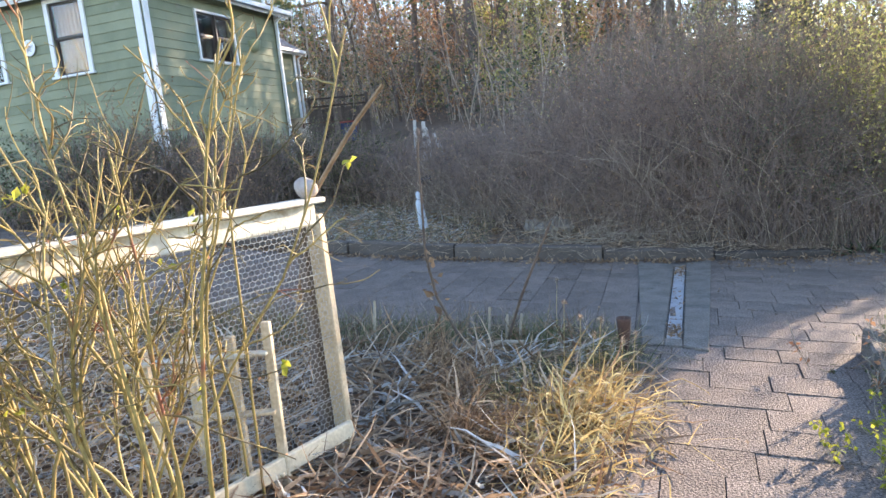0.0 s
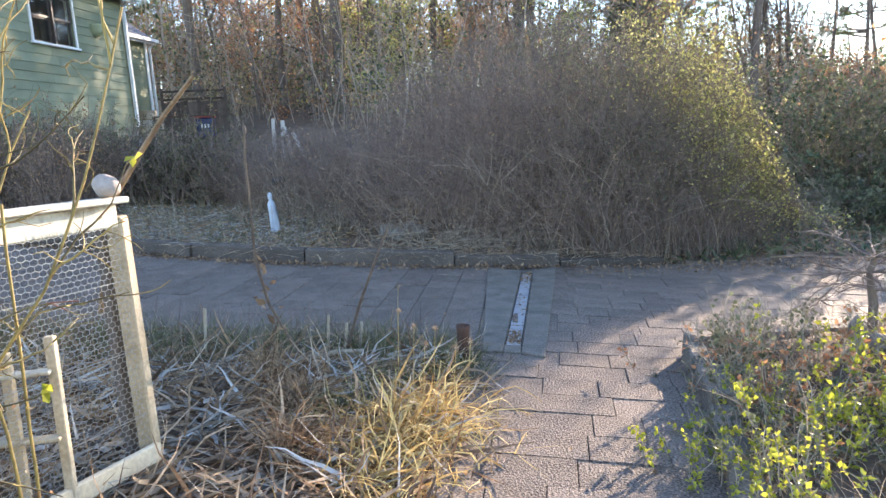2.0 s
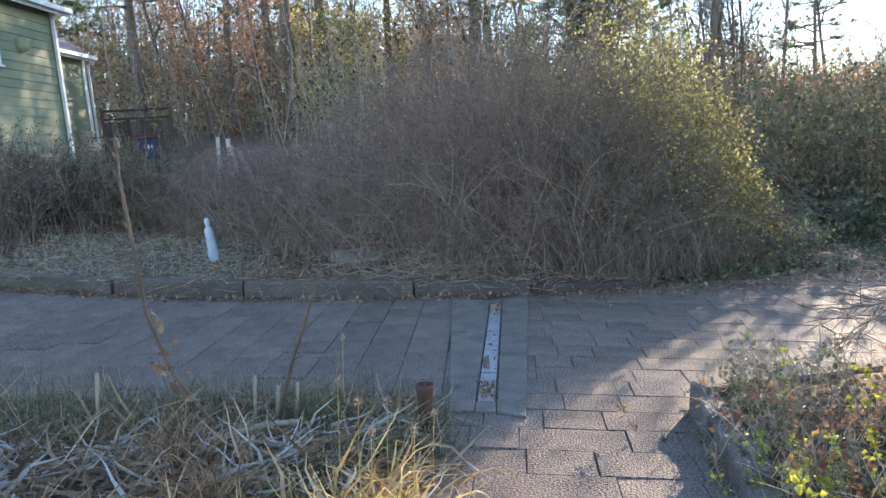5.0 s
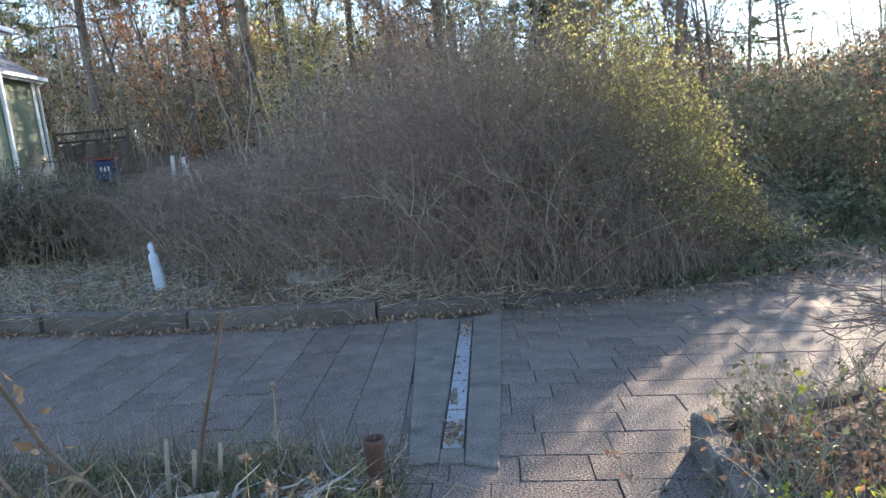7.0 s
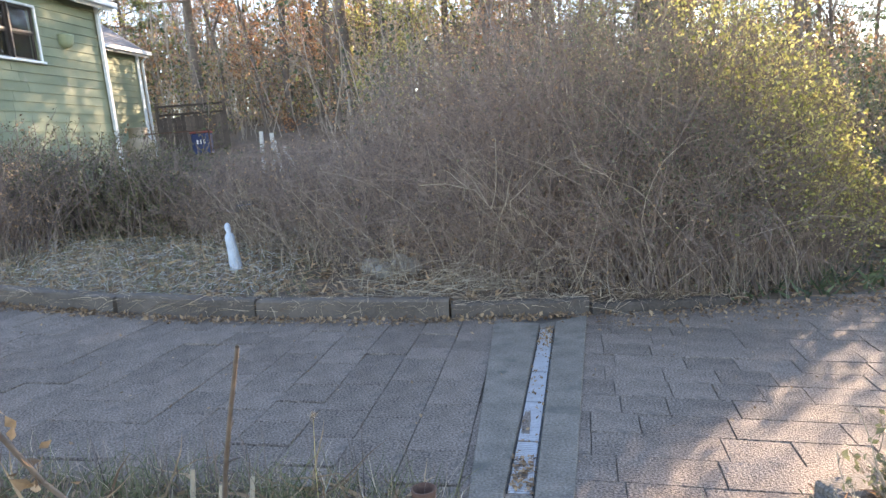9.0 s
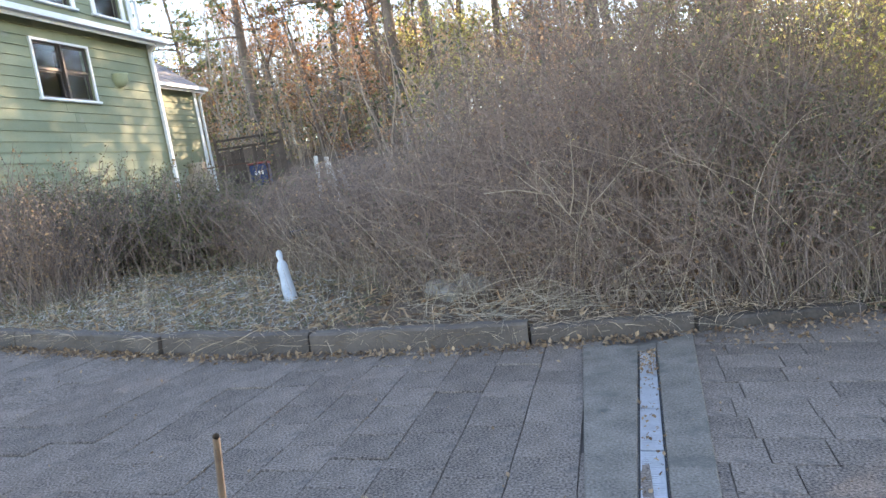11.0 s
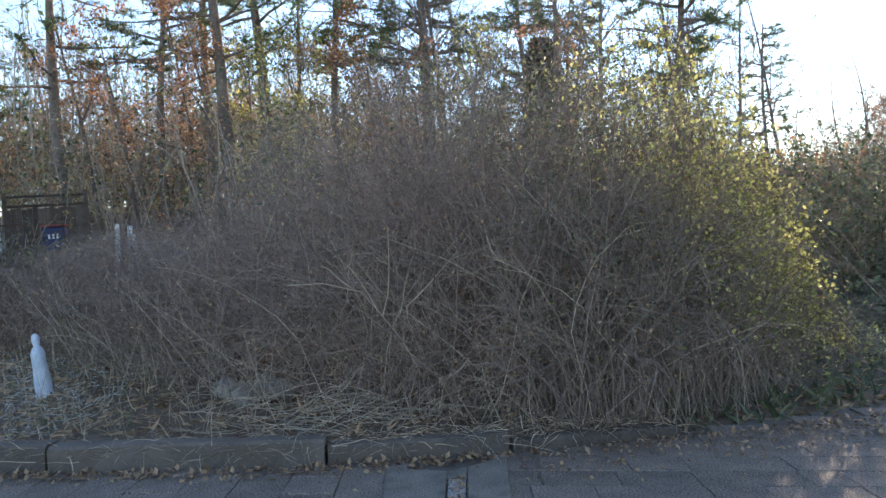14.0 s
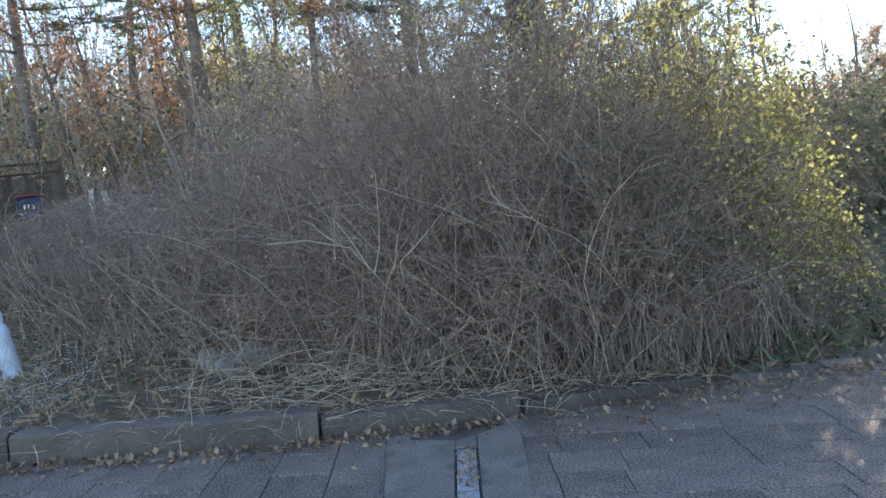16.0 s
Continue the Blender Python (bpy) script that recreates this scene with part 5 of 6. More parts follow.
# fluffy seed heads
for i, (x, y, h) in enumerate(((0.42, 5.3, 0.5), (0.5, 5.2, 0.45), (0.6, 5.35, 0.4), (0.35, 6.25, 0.42), (0.7, 5.2, 0.38), (0.56, 4.95, 0.44), (0.78, 5.5, 0.36))):
    head = thing("seed_stem", "thin straw stem with a fluffy pale seed head", "dry plant", "seed stems in the bed")
    P = np.array([[(x, y, zf(x, y)), (x + 0.01, y, zf(x, y) + h * 0.5), (x + 0.03, y - 0.01, zf(x, y) + h)]])
    put("stem", mesh_np("stem", *merge([tubes(P, taper(1, 3, 0.002, 0.0013), 4)]), GOLD), head)
    q = np.tile(P[0, -1], (70, 1))
    F = grow(q, RNG.normal(size=(70, 3)) + [0, 0, 0.4], RNG.uniform(0.012, 0.026, 70), 3, 0, 0.2)
    put("plume", mesh_np("plume", *merge([blades(F, taper(70, 3, 0.0012, 0.0005))]), STRAW), head)

stalk = thing("tall_dry_stalk", "tall dry brown stalk with side twigs and a withered pod", "dry plant")
P = np.array([[(-0.2, 6.02, zf(-0.2, 6.02) - 0.03), (-0.26, 5.88, 0.24), (-0.32, 5.71, 0.5), (-0.31, 5.5, 0.8), (-0.26, 5.34, 1.1), (-0.22, 5.2, 1.36), (-0.2, 5.17, 1.45)]])
b, d, _ = sprout(P, np.ones((1, 7)), 22, 1.2, 0.3, 0.3)
P2 = grow(b, d, RNG.uniform(0.05, 0.14, 22), 4, 0, 0.2)
put("stem", mesh_np("stem", *merge([tubes(P, taper(1, 7, 0.011, 0.004), 6), tubes(P2, taper(22, 4, 0.0022, 0.001), 3)]), BARK, True), stalk)
part("pod", lathe_bm([(0.003, 0), (0.009, 0.012), (0.01, 0.03), (0.006, 0.042), (0.001, 0.048)], 8), BARK, stalk, smooth=True, m=pose(-0.2, 5.17, 1.44))
C = on_curve(P[:, 1:4], 16) + RNG.normal(size=(16, 3)) * 0.02
put("withered_leaves", mesh_np("withered_leaves", *merge([leaves(C, RNG.uniform(0.03, 0.08, 16), -0.6)]), BROWNLEAF), stalk)
stick = thing("bare_stick", "bare brown stick standing slanted in the bed", "stick")
P = np.array([[(0.0, 6.18, zf(0, 6.18) - 0.05), (0.1, 6.0, 0.25), (0.17, 5.88, 0.42), (0.28, 5.7, 0.65), (0.41, 5.5, 0.92)]])
b, d, _ = sprout(P, np.ones((1, 5)), 6, 1.5, 0.3, 0.2)
put("stem", mesh_np("stem", *merge([tubes(P, taper(1, 5, 0.012, 0.006), 7), tubes(grow(b, d, RNG.uniform(0.02, 0.06, 6), 3), taper(6, 3, 0.004, 0.002), 4)]), BARK, True), stick)
for x, y, h in ((0.02, 6.1, 0.22), (-0.1, 6.15, 0.26), (0.1, 6.2, 0.2), (-0.9, 6.2, 0.3)):
    st = thing("cut_stem", "short broken woody stem in the bed", "stick", "cut stems")
    P = np.array([[(x, y, zf(x, y) - 0.03), (x + 0.02, y, zf(x, y) + h * 0.6), (x + 0.03, y + 0.01, zf(x, y) + h)]])
    put("stem", mesh_np("stem", *merge([tubes(P, taper(1, 3, 0.011, 0.009), 7)]), PALETWIG, True), st)
log = thing("fallen_branch", "pale barkless branch lying in the bed", "branch")
P = np.array([[(-0.45, 5.75, 0.09), (-0.2, 5.85, 0.11), (0.0, 5.95, 0.12), (0.15, 6.0, 0.1)]])
put("stem", mesh_np("stem", *merge([tubes(P, taper(1, 4, 0.022, 0.014), 7)]), PALETWIG, True), log)
twig_ob = thing("fallen_twig", "thin pale twig lying on the pavers", "twig", m=TILT)
P = np.array([[(0.92, 6.22, 0.03), (1.05, 6.13, 0.02), (1.22, 6.02, 0.012)], [(1.05, 6.13, 0.02), (1.08, 6.06, 0.03), (1.1, 6.0, 0.012)]])
put("stem", mesh_np("stem", *merge([tubes(P, taper(2, 3, 0.004, 0.002), 5)]), PALETWIG), twig_ob)
pipe = thing("rusty_stub_pipe", "short rusty open pipe standing at the bed corner", "pipe", m=pose(0.766, 6.08, zf(0.766, 6.08) - 0.03, 1, 3, 0))
bm = lathe_bm([(0.03, 0.0), (0.034, 0.1), (0.043, 0.24), (0.046, 0.262), (0.039, 0.262), (0.034, 0.2), (0.003, 0.19)], 18)
part("tube", bm, RUST, pipe, smooth=True)

# ---------------------------------------------------------------- planted bed east of the path
edging = tagged(new("bed_edging"), "grey weathered concrete edging round the planted bed", "edging", kind="structure")
pts = [(1.35, 2.6), (1.78, 4.39), (2.03, 5.32), (2.22, 6.33), (3.6, 6.68), (5.4, 7.08), (7.4, 7.55)]
for a, b, tall in zip(pts, pts[1:], (0.13, 0.14, 0.2, 0.235, 0.235, 0.235)):
    L = math.dist(a, b) - 0.012
    part("block", box_bm(L, 0.14, tall, 0.014, (L / 2, -0.075, -0.07)), CONCRETE, edging, m=TILT @ pose(a[0], a[1], 0, 0, 0, math.degrees(math.atan2(b[1] - a[1], b[0] - a[0]))))


def leafy(x, y, h, n, nl, label, leafmat, size=0.026):
    ob = twiggy_shrub("leafy_shrub", label, x, y, h, n, 0.9, PALETWIG, leafmat, nl, size)
    return tagged(ob, group="low shrubs of the planted bed")


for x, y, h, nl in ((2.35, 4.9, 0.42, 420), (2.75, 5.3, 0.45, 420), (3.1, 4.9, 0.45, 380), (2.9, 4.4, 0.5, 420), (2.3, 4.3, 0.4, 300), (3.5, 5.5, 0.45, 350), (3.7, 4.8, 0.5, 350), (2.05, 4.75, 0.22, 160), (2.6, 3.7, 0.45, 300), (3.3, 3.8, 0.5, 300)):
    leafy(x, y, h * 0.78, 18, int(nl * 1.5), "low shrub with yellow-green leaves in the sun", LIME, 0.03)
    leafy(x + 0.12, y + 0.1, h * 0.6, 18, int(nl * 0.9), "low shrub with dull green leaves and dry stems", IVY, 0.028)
for x, y in ((2.5, 5.3), (2.75, 4.9), (2.45, 5.75)):
    leafy(x, y, 0.36, 14, 220, "low twiggy shrub with reddish leaves", RUSSET, 0.035)
for x, y in ((2.4, 6.0), (2.8, 6.2), (3.2, 6.1), (3.9, 6.3), (4.6, 6.5), (4.2, 5.6), (5.2, 6.2)):
    leafy(x, y, 0.42, 20, 120, "sprawling dry-stemmed perennial with few leaves", IVY, 0.035)
for x, y, h, nl, leafmat in ((1.74, 4.72, 0.24, 260, LIME), (1.98, 4.95, 0.24, 220, IVY), (2.08, 5.2, 0.26, 200, LIME), (2.14, 5.45, 0.26, 220, IVY), (2.2, 5.7, 0.24, 160, IVY), (2.26, 5.95, 0.26, 160, IVY), (1.92, 4.6, 0.26, 240, IVY), (1.82, 4.3, 0.3, 260, LIME), (2.36, 6.12, 0.24, 120, IVY)):
    tagged(twiggy_shrub("leafy_shrub", "small trailing plant spilling over the edging", x + 0.1, y, h, 14, 0.35, PALETWIG, leafmat, nl, 0.028), group="low shrubs of the planted bed")
in_plant = lambda x, y: (x > wall_x(y) + 0.1) & (y < plant_y(np.maximum(x, 2.2)) - 0.05)
ground_stuff("bed_stalks", "dry stalks and stems in the planted bed", STRAW, 6000, 1.3, 7.5, 2.5, 7.4, (0.1, 0.4), (0.0014, 0.003), 0.7, 0.1, in_plant)
B = spots(5000, 1.2, 7.0, 2.6, 7.3)
B = B[in_plant(B[:, 0], B[:, 1])]
tagged(put("bed_leaf_litter", mesh_np("bed_leaf_litter", *merge([leaves(B + [0, 0, 0.02], RNG.uniform(0.03, 0.08, len(B)), 1.0)]), BROWNLEAF)), "dead brown leaves on the planted bed", "leaf litter", kind="stuff")
small = thing("small_bare_tree", "small bare tree with level brown branches", "tree")
trunk = np.array([[(3.46, 6.3, zf(3.46, 6.3) - 0.05), (3.47, 6.3, 0.1), (3.46, 6.31, 0.2), (3.44, 6.3, 0.32), (3.46, 6.28, 0.42)]])
put("trunk", mesh_np("trunk", *merge([tubes(trunk, taper(1, 5, 0.034, 0.018), 8)]), BARK, True), small)
a = RNG.uniform(0, 2 * np.pi, 26)
b = trunk[0, 2:5][RNG.integers(0, 3, 26)]
P1 = grow(b, np.stack([np.cos(a) * 1.0, np.sin(a), RNG.uniform(-0.05, 0.25, 26)], 1), RNG.uniform(0.3, 0.75, 26), 8, 0.03, 0.12)
R1 = taper(26, 8, 0.007, 0.0022)
b, d, _ = sprout(P1, R1, 220, 1.1, 0.2, 0.0)
d[:, 2] *= 0.5
P2 = grow(b, d, RNG.uniform(0.12, 0.4, 220), 5, 0.02, 0.15)
b, d, _ = sprout(P2, taper(220, 5, 0.003, 0.001), 500, 1.2, 0.1, 0.0)
P3 = grow(b, d, RNG.uniform(0.05, 0.15, 500), 3, 0.0, 0.2)
put("crown", mesh_np("crown", *merge([tubes(P1, R1, 5), tubes(P2, taper(220, 5, 0.0032, 0.0013), 3), tubes(P3, taper(500, 3, 0.0016, 0.0009), 3)]), TWIG), small, "level thin brown branches")


def boulder(name, label, x, y, z, s, material, seed=0):
    bm = bmesh.new()
    bmesh.ops.create_icosphere(bm, subdivisions=3, radius=1)
    for v in bm.verts:
        v.co *= 1 + 0.28 * noise.noise(v.co * 1.3 + Vector((seed * 3.1, 0, 0))) + 0.08 * noise.noise(v.co * 4 + Vector((seed, 5, 0)))
        v.co = Vector((v.co.x * s[0], v.co.y * s[1], v.co.z * s[2]))
    bmesh.ops.translate(bm, verts=bm.verts, vec=(x, y, z))
    me_ob = part(name, bm, material, None, smooth=True)
    return tagged(me_ob, label, "stone")


boulder("garden_stone", "upright grey stone at the foot of the small tree", 3.26, 6.12, zf(3.26, 6.12) + 0.08, (0.045, 0.05, 0.11), GREYSTONE, 1)
boulder("garden_stone", "low grey stone beside the small tree", 3.36, 6.05, zf(3.36, 6.05) + 0.04, (0.07, 0.06, 0.06), GREYSTONE, 2)
for i, (x, y, w) in enumerate(((0.05, 10.85, 0.11), (0.32, 10.95, 0.13), (0.2, 11.15, 0.1), (-0.1, 11.1, 0.12))):
    boulder("fieldstone", "rough grey fieldstone half buried in litter", x, y, zf(x, y) + 0.05, (w, 0.1, 0.09), GREYSTONE, 10 + i)
boulder("pale_boulder", "pale boulder beyond the drive in haze", 10.0, 17.8, zf(10, 17.8) + 0.45, (0.36, 0.35, 0.5), GREYSTONE, 20)
boulder("flat_boulder", "long flat pale stone beyond the drive", 9.5, 15.9, zf(9.5, 15.9) + 0.1, (0.7, 0.4, 0.2), GREYSTONE, 21)
boulder("flat_boulder", "low grey stone among the weeds", 10.6, 16.4, zf(10.6, 16.4) + 0.1, (0.6, 0.4, 0.24), GREYSTONE, 22)

# ---------------------------------------------------------------- the bank: statue, frost, litter, canes
sx, sy = -1.67, 11.42
bm = lathe_bm([(0.085, 0), (0.088, 0.03), (0.075, 0.05), (0.078, 0.12), (0.066, 0.25), (0.06, 0.33), (0.066, 0.38), (0.05, 0.42), (0.027, 0.44), (0.036, 0.47), (0.04, 0.5), (0.034, 0.53), (0.01, 0.55)], 18)
for v in bm.verts:
    v.co.y *= 0.8
    v.co.x *= 0.82
    if 0.05 < v.co.z < 0.34:
        v.co.xy *= 1 + 0.1 * math.sin(7 * math.atan2(v.co.y, v.co.x))
    if 0.28 < v.co.z < 0.4 and v.co.y < 0:
        v.co.y *= 1.35
statue = part("garden_statue", bm, PLASTER, None, smooth=True, m=pose(sx, sy, zf(sx, sy) - 0.02, 0, -4, 0))
tagged(statue, "small blue-white plaster garden statue of a robed figure", "statue")
sign = thing("plant_sign", "small dark sign with a blue bar on a stake", "sign")
part("stake", between((-1.78, 12.35, zf(-1.78, 12.35) - 0.05), (-1.78, 12.35, 0.98), 0.03, 0.02), DARKWOOD, sign)
part("board", box_bm(0.22, 0.02, 0.12, 0.006, (-1.78, 12.33, 0.86)), SASH, sign)
part("lettering", box_bm(0.17, 0.004, 0.014, 0, (-1.78, 12.316, 0.93)), BLUE, sign)

bank = lambda x, y: y > kerb_y(x) + 0.16
ground_stuff("bank_frost_grass", "pale frosted grass on the bank above the kerb", FROST, 9000, -8, -1.0, 9.9, 13.4, (0.06, 0.18), (0.0025, 0.005), 0.85, 0.0, bank)
ground_stuff("bank_green_grass", "rough green winter grass on the bank", GRASS, 4000, -8, -0.6, 9.9, 14.0, (0.08, 0.26), (0.002, 0.004), 0.5, 0.0, bank)
ground_stuff("bank_dry_stems", "dry brown stems on the bank", STRAW, 1800, -6, 3.2, 9.7, 13.0, (0.1, 0.4), (0.0016, 0.0035), 0.75, 0.08, bank)
ground_stuff("bank_upright_stalks", "upright pale dead stalks on the bank", PALETWIG, 900, -7, 4.0, 9.8, 12.5, (0.25, 0.75), (0.0016, 0.003), 0.2, 0.0, bank, 5, 0.02, 0.08)
ground_stuff("bank_brown_litter", "brown dead leaves and stems behind the kerb", BROWNLEAF, 9000, -6, 9.0, 9.6, 14.0, (0.05, 0.16), (0.008, 0.018), 1.0, 0.05, bank, 3)
x = RNG.uniform(-6, 3.2, 1600)
B = np.stack([x, kerb_y(x) + RNG.uniform(0.02, 0.3, 1600), -SLOPE * x + RNG.uniform(0.06, 0.14, 1600)], 1)
P = grow(B, RNG.normal(size=(1600, 3)) * [0.9, 0.5, 0.15] + [0, -0.35, 0.25], RNG.uniform(0.1, 0.36, 1600), 5, 0.16, 0.2)
P[..., 2] = np.maximum(P[..., 2], -SLOPE * P[..., 0] + 0.02)
tagged(put("kerb_dry_stems", mesh_np("kerb_dry_stems", *merge([blades(P, taper(1600, 5, RNG.uniform(0.0014, 0.004, 1600), 0.0006))]), STRAW)), "dry stems hanging over the kerb timbers", "dry grass", kind="stuff")
B = spots(240, -0.3, 1.9, 9.75, 10.9)
B[:, 2] += RNG.uniform(0.02, 0.3, 240) * RNG.uniform(size=240)
P = grow(B, RNG.normal(size=(240, 3)) * [0.6, 0.5, 0.22] + [0.7, -0.25, 0.1], RNG.uniform(0.2, 0.8, 240), 6, 0.06, 0.12)
P[..., 2] = np.maximum(P[..., 2], gz(P[..., 0], P[..., 1]) + 0.03)
tagged(put("fallen_canes", mesh_np("fallen_canes", *merge([tubes(P, taper(240, 6, RNG.uniform(0.0014, 0.0036, 240), 0.0012), 4)]), PALETWIG)), "pale fallen canes heaped behind the kerb", "canes", kind="stuff")
dead = thing("dead_branch", "pale forked dead branch standing out of the thicket", "branch")
P = np.array([[(0.71, 10.0, 1.07), (0.95, 9.99, 1.06), (1.2, 9.98, 0.98), (1.33, 9.98, 0.8), (1.45, 9.98, 0.62), (1.54, 10.0, 0.42)],
              [(1.5, 9.98, 0.85), (1.6, 9.97, 0.93), (1.7, 9.96, 1.02), (1.8, 9.95, 1.12), (1.9, 9.94, 1.22), (1.96, 9.93, 1.3)],
              [(1.33, 9.98, 0.8), (1.38, 9.97, 0.95), (1.4, 9.97, 1.1), (1.41, 9.96, 1.25), (1.42, 9.96, 1.4), (1.38, 9.96, 1.47)],
              [(1.3, 9.98, 0.84), (1.25, 9.98, 0.95), (1.2, 9.98, 1.05), (1.16, 9.98, 1.12), (1.12, 9.98, 1.17), (1.08, 9.98, 1.2)],
              [(1.45, 9.98, 0.8), (1.48, 9.98, 0.9), (1.5, 9.98, 1.0), (1.53, 9.98, 1.08), (1.55, 9.98, 1.14), (1.58, 9.98, 1.2)],
              [(1.15, 9.99, 1.0), (1.08, 9.98, 1.06), (1.03, 9.98, 1.11), (1.0, 9.98, 1.15), (0.97, 9.98, 1.17), (0.94, 9.98, 1.18)],
              [(1.5, 9.98, 0.85), (1.5, 10.02, 0.78), (1.51, 10.08, 0.7), (1.53, 10.14, 0.6), (1.56, 10.2, 0.48), (1.58, 10.26, 0.36)],
              [(1.54, 10.0, 0.42), (1.56, 10.08, 0.36), (1.58, 10.16, 0.3), (1.6, 10.24, 0.22), (1.62, 10.3, 0.12), (1.64, 10.36, -0.05)]])
P += [-0.14, -0.02, 0.0]
for i in range(len(P)):
    put("stem", mesh_np("stem", *merge([tubes(P[i:i + 1], taper(1, 6, 0.0042, 0.0016), 5)]), PALETWIG, True), dead)
stump = thing("broken_birch", "cluster of short pale broken birch stems", "tree stump")
for (x, y, z), (x2, y2, z2), r in (((-3.3, 18.3, 0.9), (-3.2, 18.3, 2.1), 0.05), ((-3.1, 18.4, 0.9), (-3.0, 18.35, 2.05), 0.055), ((-2.85, 18.3, 0.9), (-2.95, 18.3, 1.9), 0.045), ((-2.45, 18.2, 0.8), (-2.75, 18.2, 1.75), 0.05)):
    P = np.array([[(x, y, min(z, zf(x, y) - 0.1)), ((x + x2) / 2 + 0.02, y, (z + z2) / 2), (x2, y2, z2)]])
    put("stem", mesh_np("stem", *merge([tubes(P, taper(1, 3, r, r * 0.85), 8)]), BIRCH, True), stump)
n = 700
y = RNG.uniform(3.0, 6.5, n)
x = wall_x(y) - np.abs(RNG.normal(size=n)) * 0.06 + 0.14
C = np.stack([x, y, -SLOPE * x + 0.014 + 0.03 * (x > wall_x(y))], 1)
ground_stuff("bank_ground_cover", "dark green ground cover on the bank", YEW, 5000, 3.0, 12.0, 10.0, 16.0, (0.08, 0.3), (0.008, 0.02), 0.5, 0.03, bank, 4)
tagged(put("path_edge_litter", mesh_np("path_edge_litter", *merge([leaves(C, RNG.uniform(0.015, 0.045, n), 1.3)]), BROWNLEAF)), "dead leaves heaped along the bed edging", "leaf litter", kind="stuff")
# litter on the drive, along the kerb, and in the drain
n = 2600
x = RNG.uniform(-6, 6.5, n)
y = kerb_y(x) - np.abs(RNG.normal(size=n)) * np.where(x > 1.9, 0.28, 0.1)
C = np.stack([x, y, -SLOPE * x + 0.012], 1)
tagged(put("kerb_leaf_litter", mesh_np("kerb_leaf_litter", *merge([leaves(C, RNG.uniform(0.02, 0.06, n), 1.2)]), BROWNLEAF)), "dead leaves drifted along the kerb", "leaf litter", kind="stuff")
n = 500
x, y = RNG.uniform(-4, 7, n), RNG.uniform(4, 10, n)
ok = (y < kerb_y(x)) & ~in_bed(x, y) & ~in_plant(x, y)
C = np.stack([x, y, -SLOPE * x + 0.012], 1)[ok]
tagged(put("scattered_litter", mesh_np("scattered_litter", *merge([leaves(C, RNG.uniform(0.012, 0.035, len(C)), 1.2)]), BROWNLEAF)), "scattered dead leaves on the pavers", "leaf litter", kind="stuff")
n = 420
s = np.concatenate([RNG.uniform(0, 0.35, n // 3), RNG.uniform(CL - 0.5, CL, n // 3), RNG.uniform(0, CL, n - 2 * (n // 3))])
q = RNG.uniform(-0.055, 0.055, n)
x, y = E0.x + ch.x * s + cs.x * q, E0.y + ch.y * s + cs.y * q
C = np.stack([x, y, -SLOPE * x + 0.008], 1)
tagged(put("drain_litter", mesh_np("drain_litter", *merge([leaves(C, RNG.uniform(0.012, 0.035, n), 1.5)]), BROWNLEAF)), "dead leaves caught on the drain grates", "leaf litter", kind="stuff")

# ---------------------------------------------------------------- paving
def paver_mesh(w, d):
    x, y, b = w / 2 - (0.0025 if d > 0.28 else 0.0012), d / 2 - 0.0012, 0.003
    V = [(sx * (x - i), sy * (y - i), z) for z, i in ((-0.05, 0), (-0.006, 0), (0, b)) for sx, sy in ((-1, -1), (1, -1), (1, 1), (-1, 1))]
    F = [(8, 9, 10, 11)] + [(r * 4 + i, r * 4 + (i + 1) % 4, r * 4 + 4 + (i + 1) % 4, r * 4 + 4 + i) for r in (0, 1) for i in range(4)]
    return V, F


paving = tagged(new("driveway"), "driveway of weathered grey-brown concrete pavers", "road", kind="structure")
paving.matrix_basis = TILT
bm = bmesh.new()
bm.faces.new([bm.verts.new(p) for p in ((-14, 9.6, -0.016), (-4, 7.0, -0.016), (0.5, 6.4, -0.016), (0.3, 2.2, -0.016), (0.6, 0.0, -0.016), (0.6, -3, -0.016), (2.5, -3, -0.016), (1.6, 3.2, -0.016), (2.35, 6.2, -0.016), (6, 7.0, -0.016), (14, 9.0, -0.016), (14, 15.5, -0.016), (8, 11.8, -0.016), (3, 9.9, -0.016), (0.2, 9.65, -0.016), (-3, 10.3, -0.016), (-9, 12.6, -0.016), (-14, 14, -0.016))])
part("joint_bed", bm, JOINT, paving)
sizes = {}
far_V, far_F, near_n = [], [], 0
prng = random.Random(4)


def inside(x, y):
    """Where paving lies; it runs a little under kerb, apron and bed edges."""
    if y > kerb_y(x) + 0.1:
        return False
    lo, hi = np.interp(y, [6.3, 9.5], [0.9, 1.12]), np.interp(y, [6.2, 9.6], [1.3, 1.91])
    if y > 6.4 and lo + 0.13 < x < hi - 0.1:
        return False
    if x > wall_x(y) + 0.06 and y < plant_y(max(x, 2.2)) - 0.06:
        return False
    return not (x < bed_x(y) - 0.1 and y < bed_y(min(x, 0.9)) - 0.1)


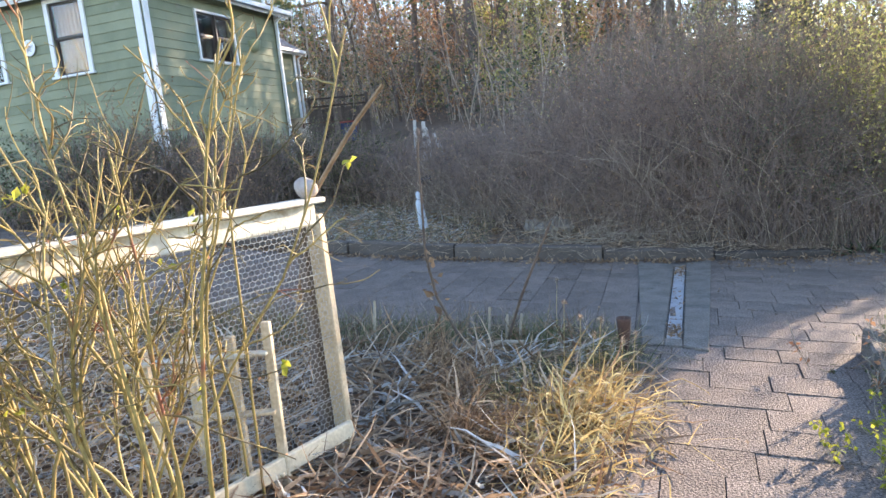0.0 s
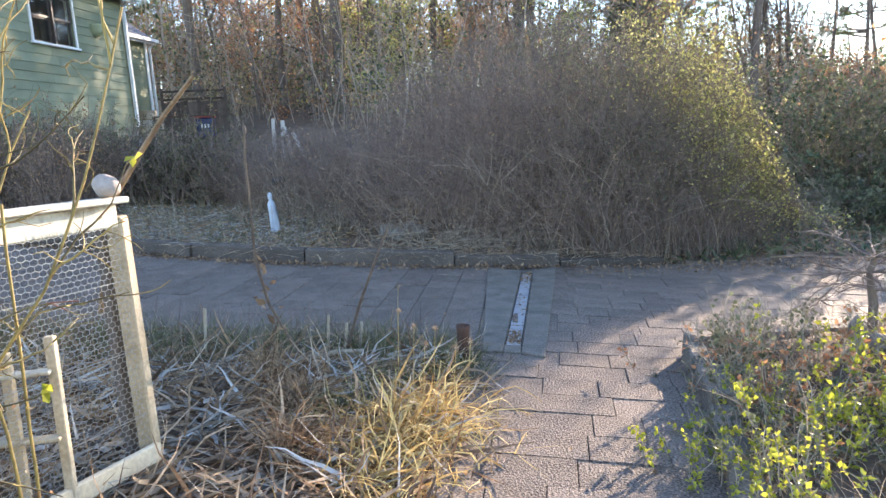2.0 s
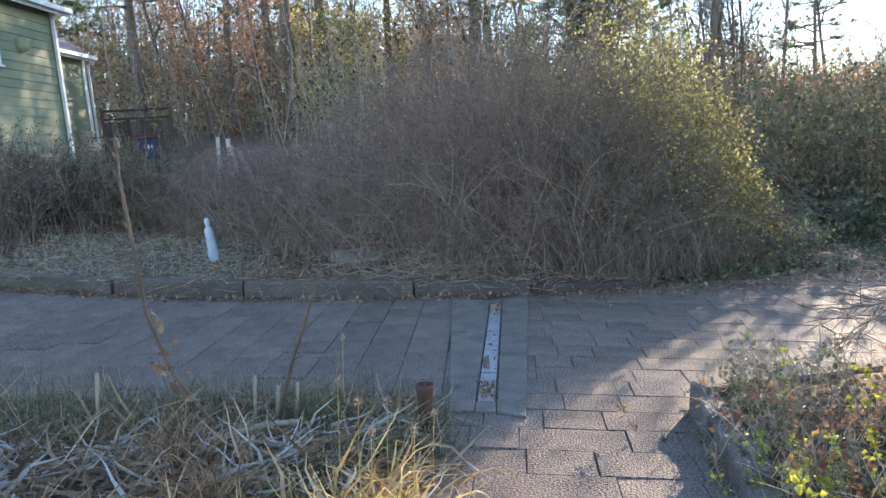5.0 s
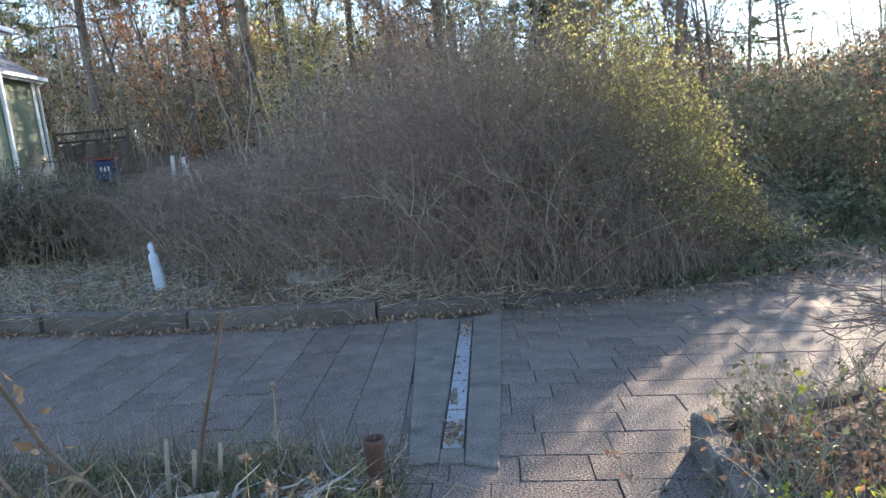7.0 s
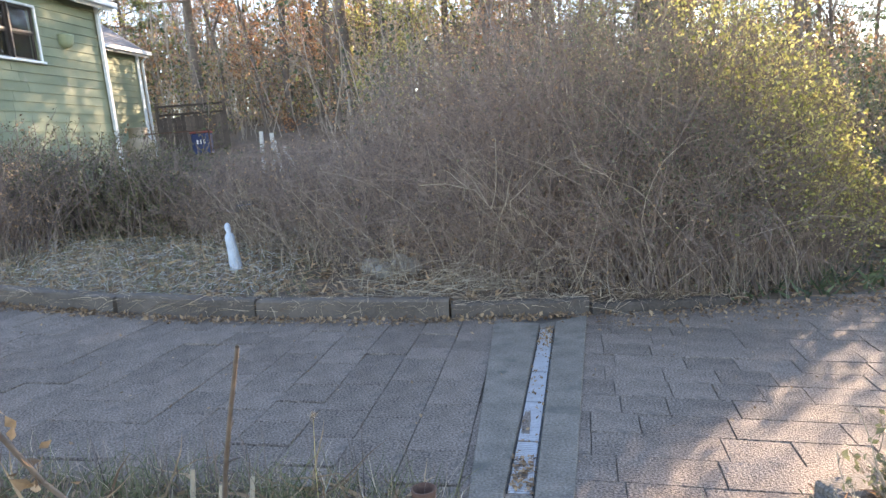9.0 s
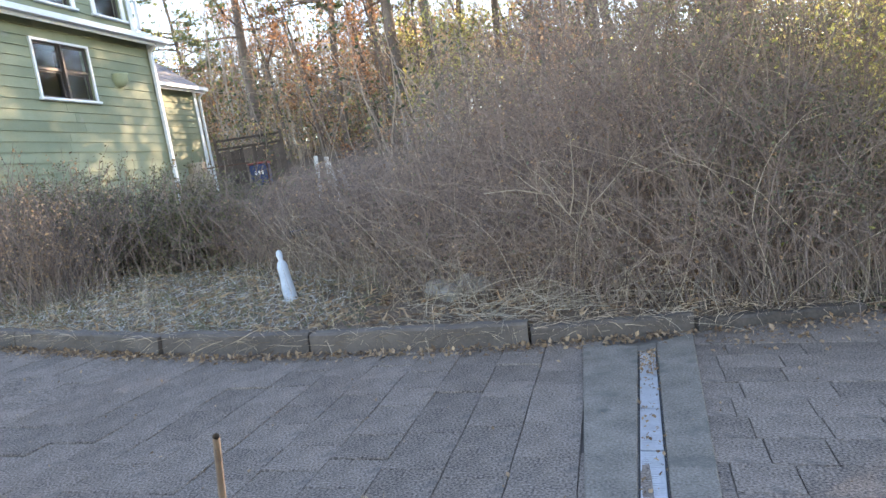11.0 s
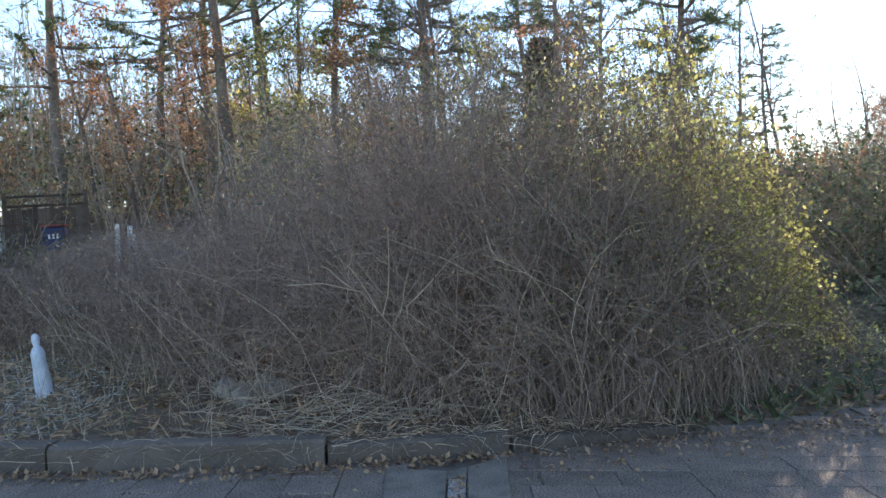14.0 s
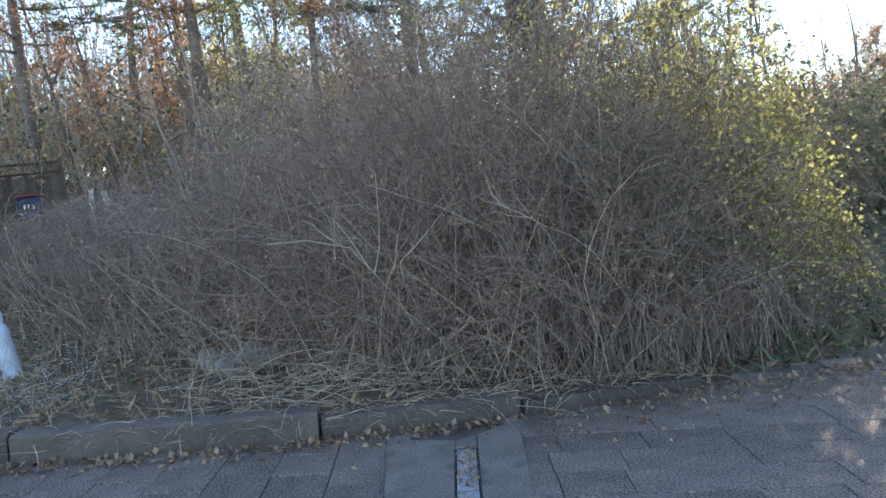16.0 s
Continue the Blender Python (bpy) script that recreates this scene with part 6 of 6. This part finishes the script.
def lay(xa, xb, ya, yb, ang, ox, oy, rows, widths, keep):
    """Courses of pavers turned by ang degrees about (ox, oy), cut to fit at the edges."""
    global near_n
    c, s = math.cos(radians(ang)), math.sin(radians(ang))
    y = ya
    while y < yb:
        u = np.arange(xa, xb, 0.02)
        ok = [inside(ox + v * c - y * s, oy + v * s + y * c) and keep(ox + v * c - y * s, oy + v * s + y * c) for v in u]
        runs, start = [], None
        for v, good in zip([*u, xb], [*ok, False]):
            if good and start is None:
                start = v
            if not good and start is not None:
                runs.append((start, v))
                start = None
        for a, b in runs:
            x = a
            first = prng.uniform(0.12, 0.3)
            while x < b - 0.03:
                w = prng.choice(widths)
                if x == a:
                    w = first
                if b - x - w < 0.14:
                    w = min(b - x, 0.68)
                px, py = ox + (x + w / 2) * c - y * s, oy + (x + w / 2) * s + y * c
                dz, rx, ry = prng.uniform(-0.006, 0.001), prng.uniform(-0.5, 0.5), math.degrees(prng.uniform(-0.004, 0.004) * (1.4 if rows > 0.28 else 0.6) / (w / 2))
                m = pose(px, py, dz, rx, ry, ang + prng.uniform(-0.3, 0.3))
                if near_n < 300 and -2.4 < px < 4.2 and py > 4.2:
                    if (w, rows) not in sizes:
                        V, F = paver_mesh(w, rows)
                        sizes[w, rows] = mesh_np("paver", V, [np.array(F)], PAVER)
                    put("paver", sizes[w, rows], paving, m=m)
                    near_n += 1
                else:
                    V, F = paver_mesh(w, rows)
                    o = len(far_V)
                    far_V.extend(m @ Vector(v) for v in V)
                    far_F.extend(tuple(o + i for i in f) for f in F)
                x += w
        y += rows


west = lambda x, y: y > 6.4 and x < 1.14
lay(-1.6, 16, 0.155 - 0.27 * 24, 9.5, -9.0, 1.35, 6.1, 0.27, (0.25, 0.32, 0.36, 0.45, 0.54, 0.62), lambda x, y: not west(x, y))
lay(0.2, 8.0, -0.3165, 14.5, 84.3, 0.95, 6.1, 0.297, (0.3, 0.3, 0.34, 0.45, 0.6), west)
tagged(put("far_pavers", mesh_np("far_pavers", np.array([tuple(v) for v in far_V]), [np.array(far_F)], PAVERS), paving), "more pavers of the same drive", kind="stuff")
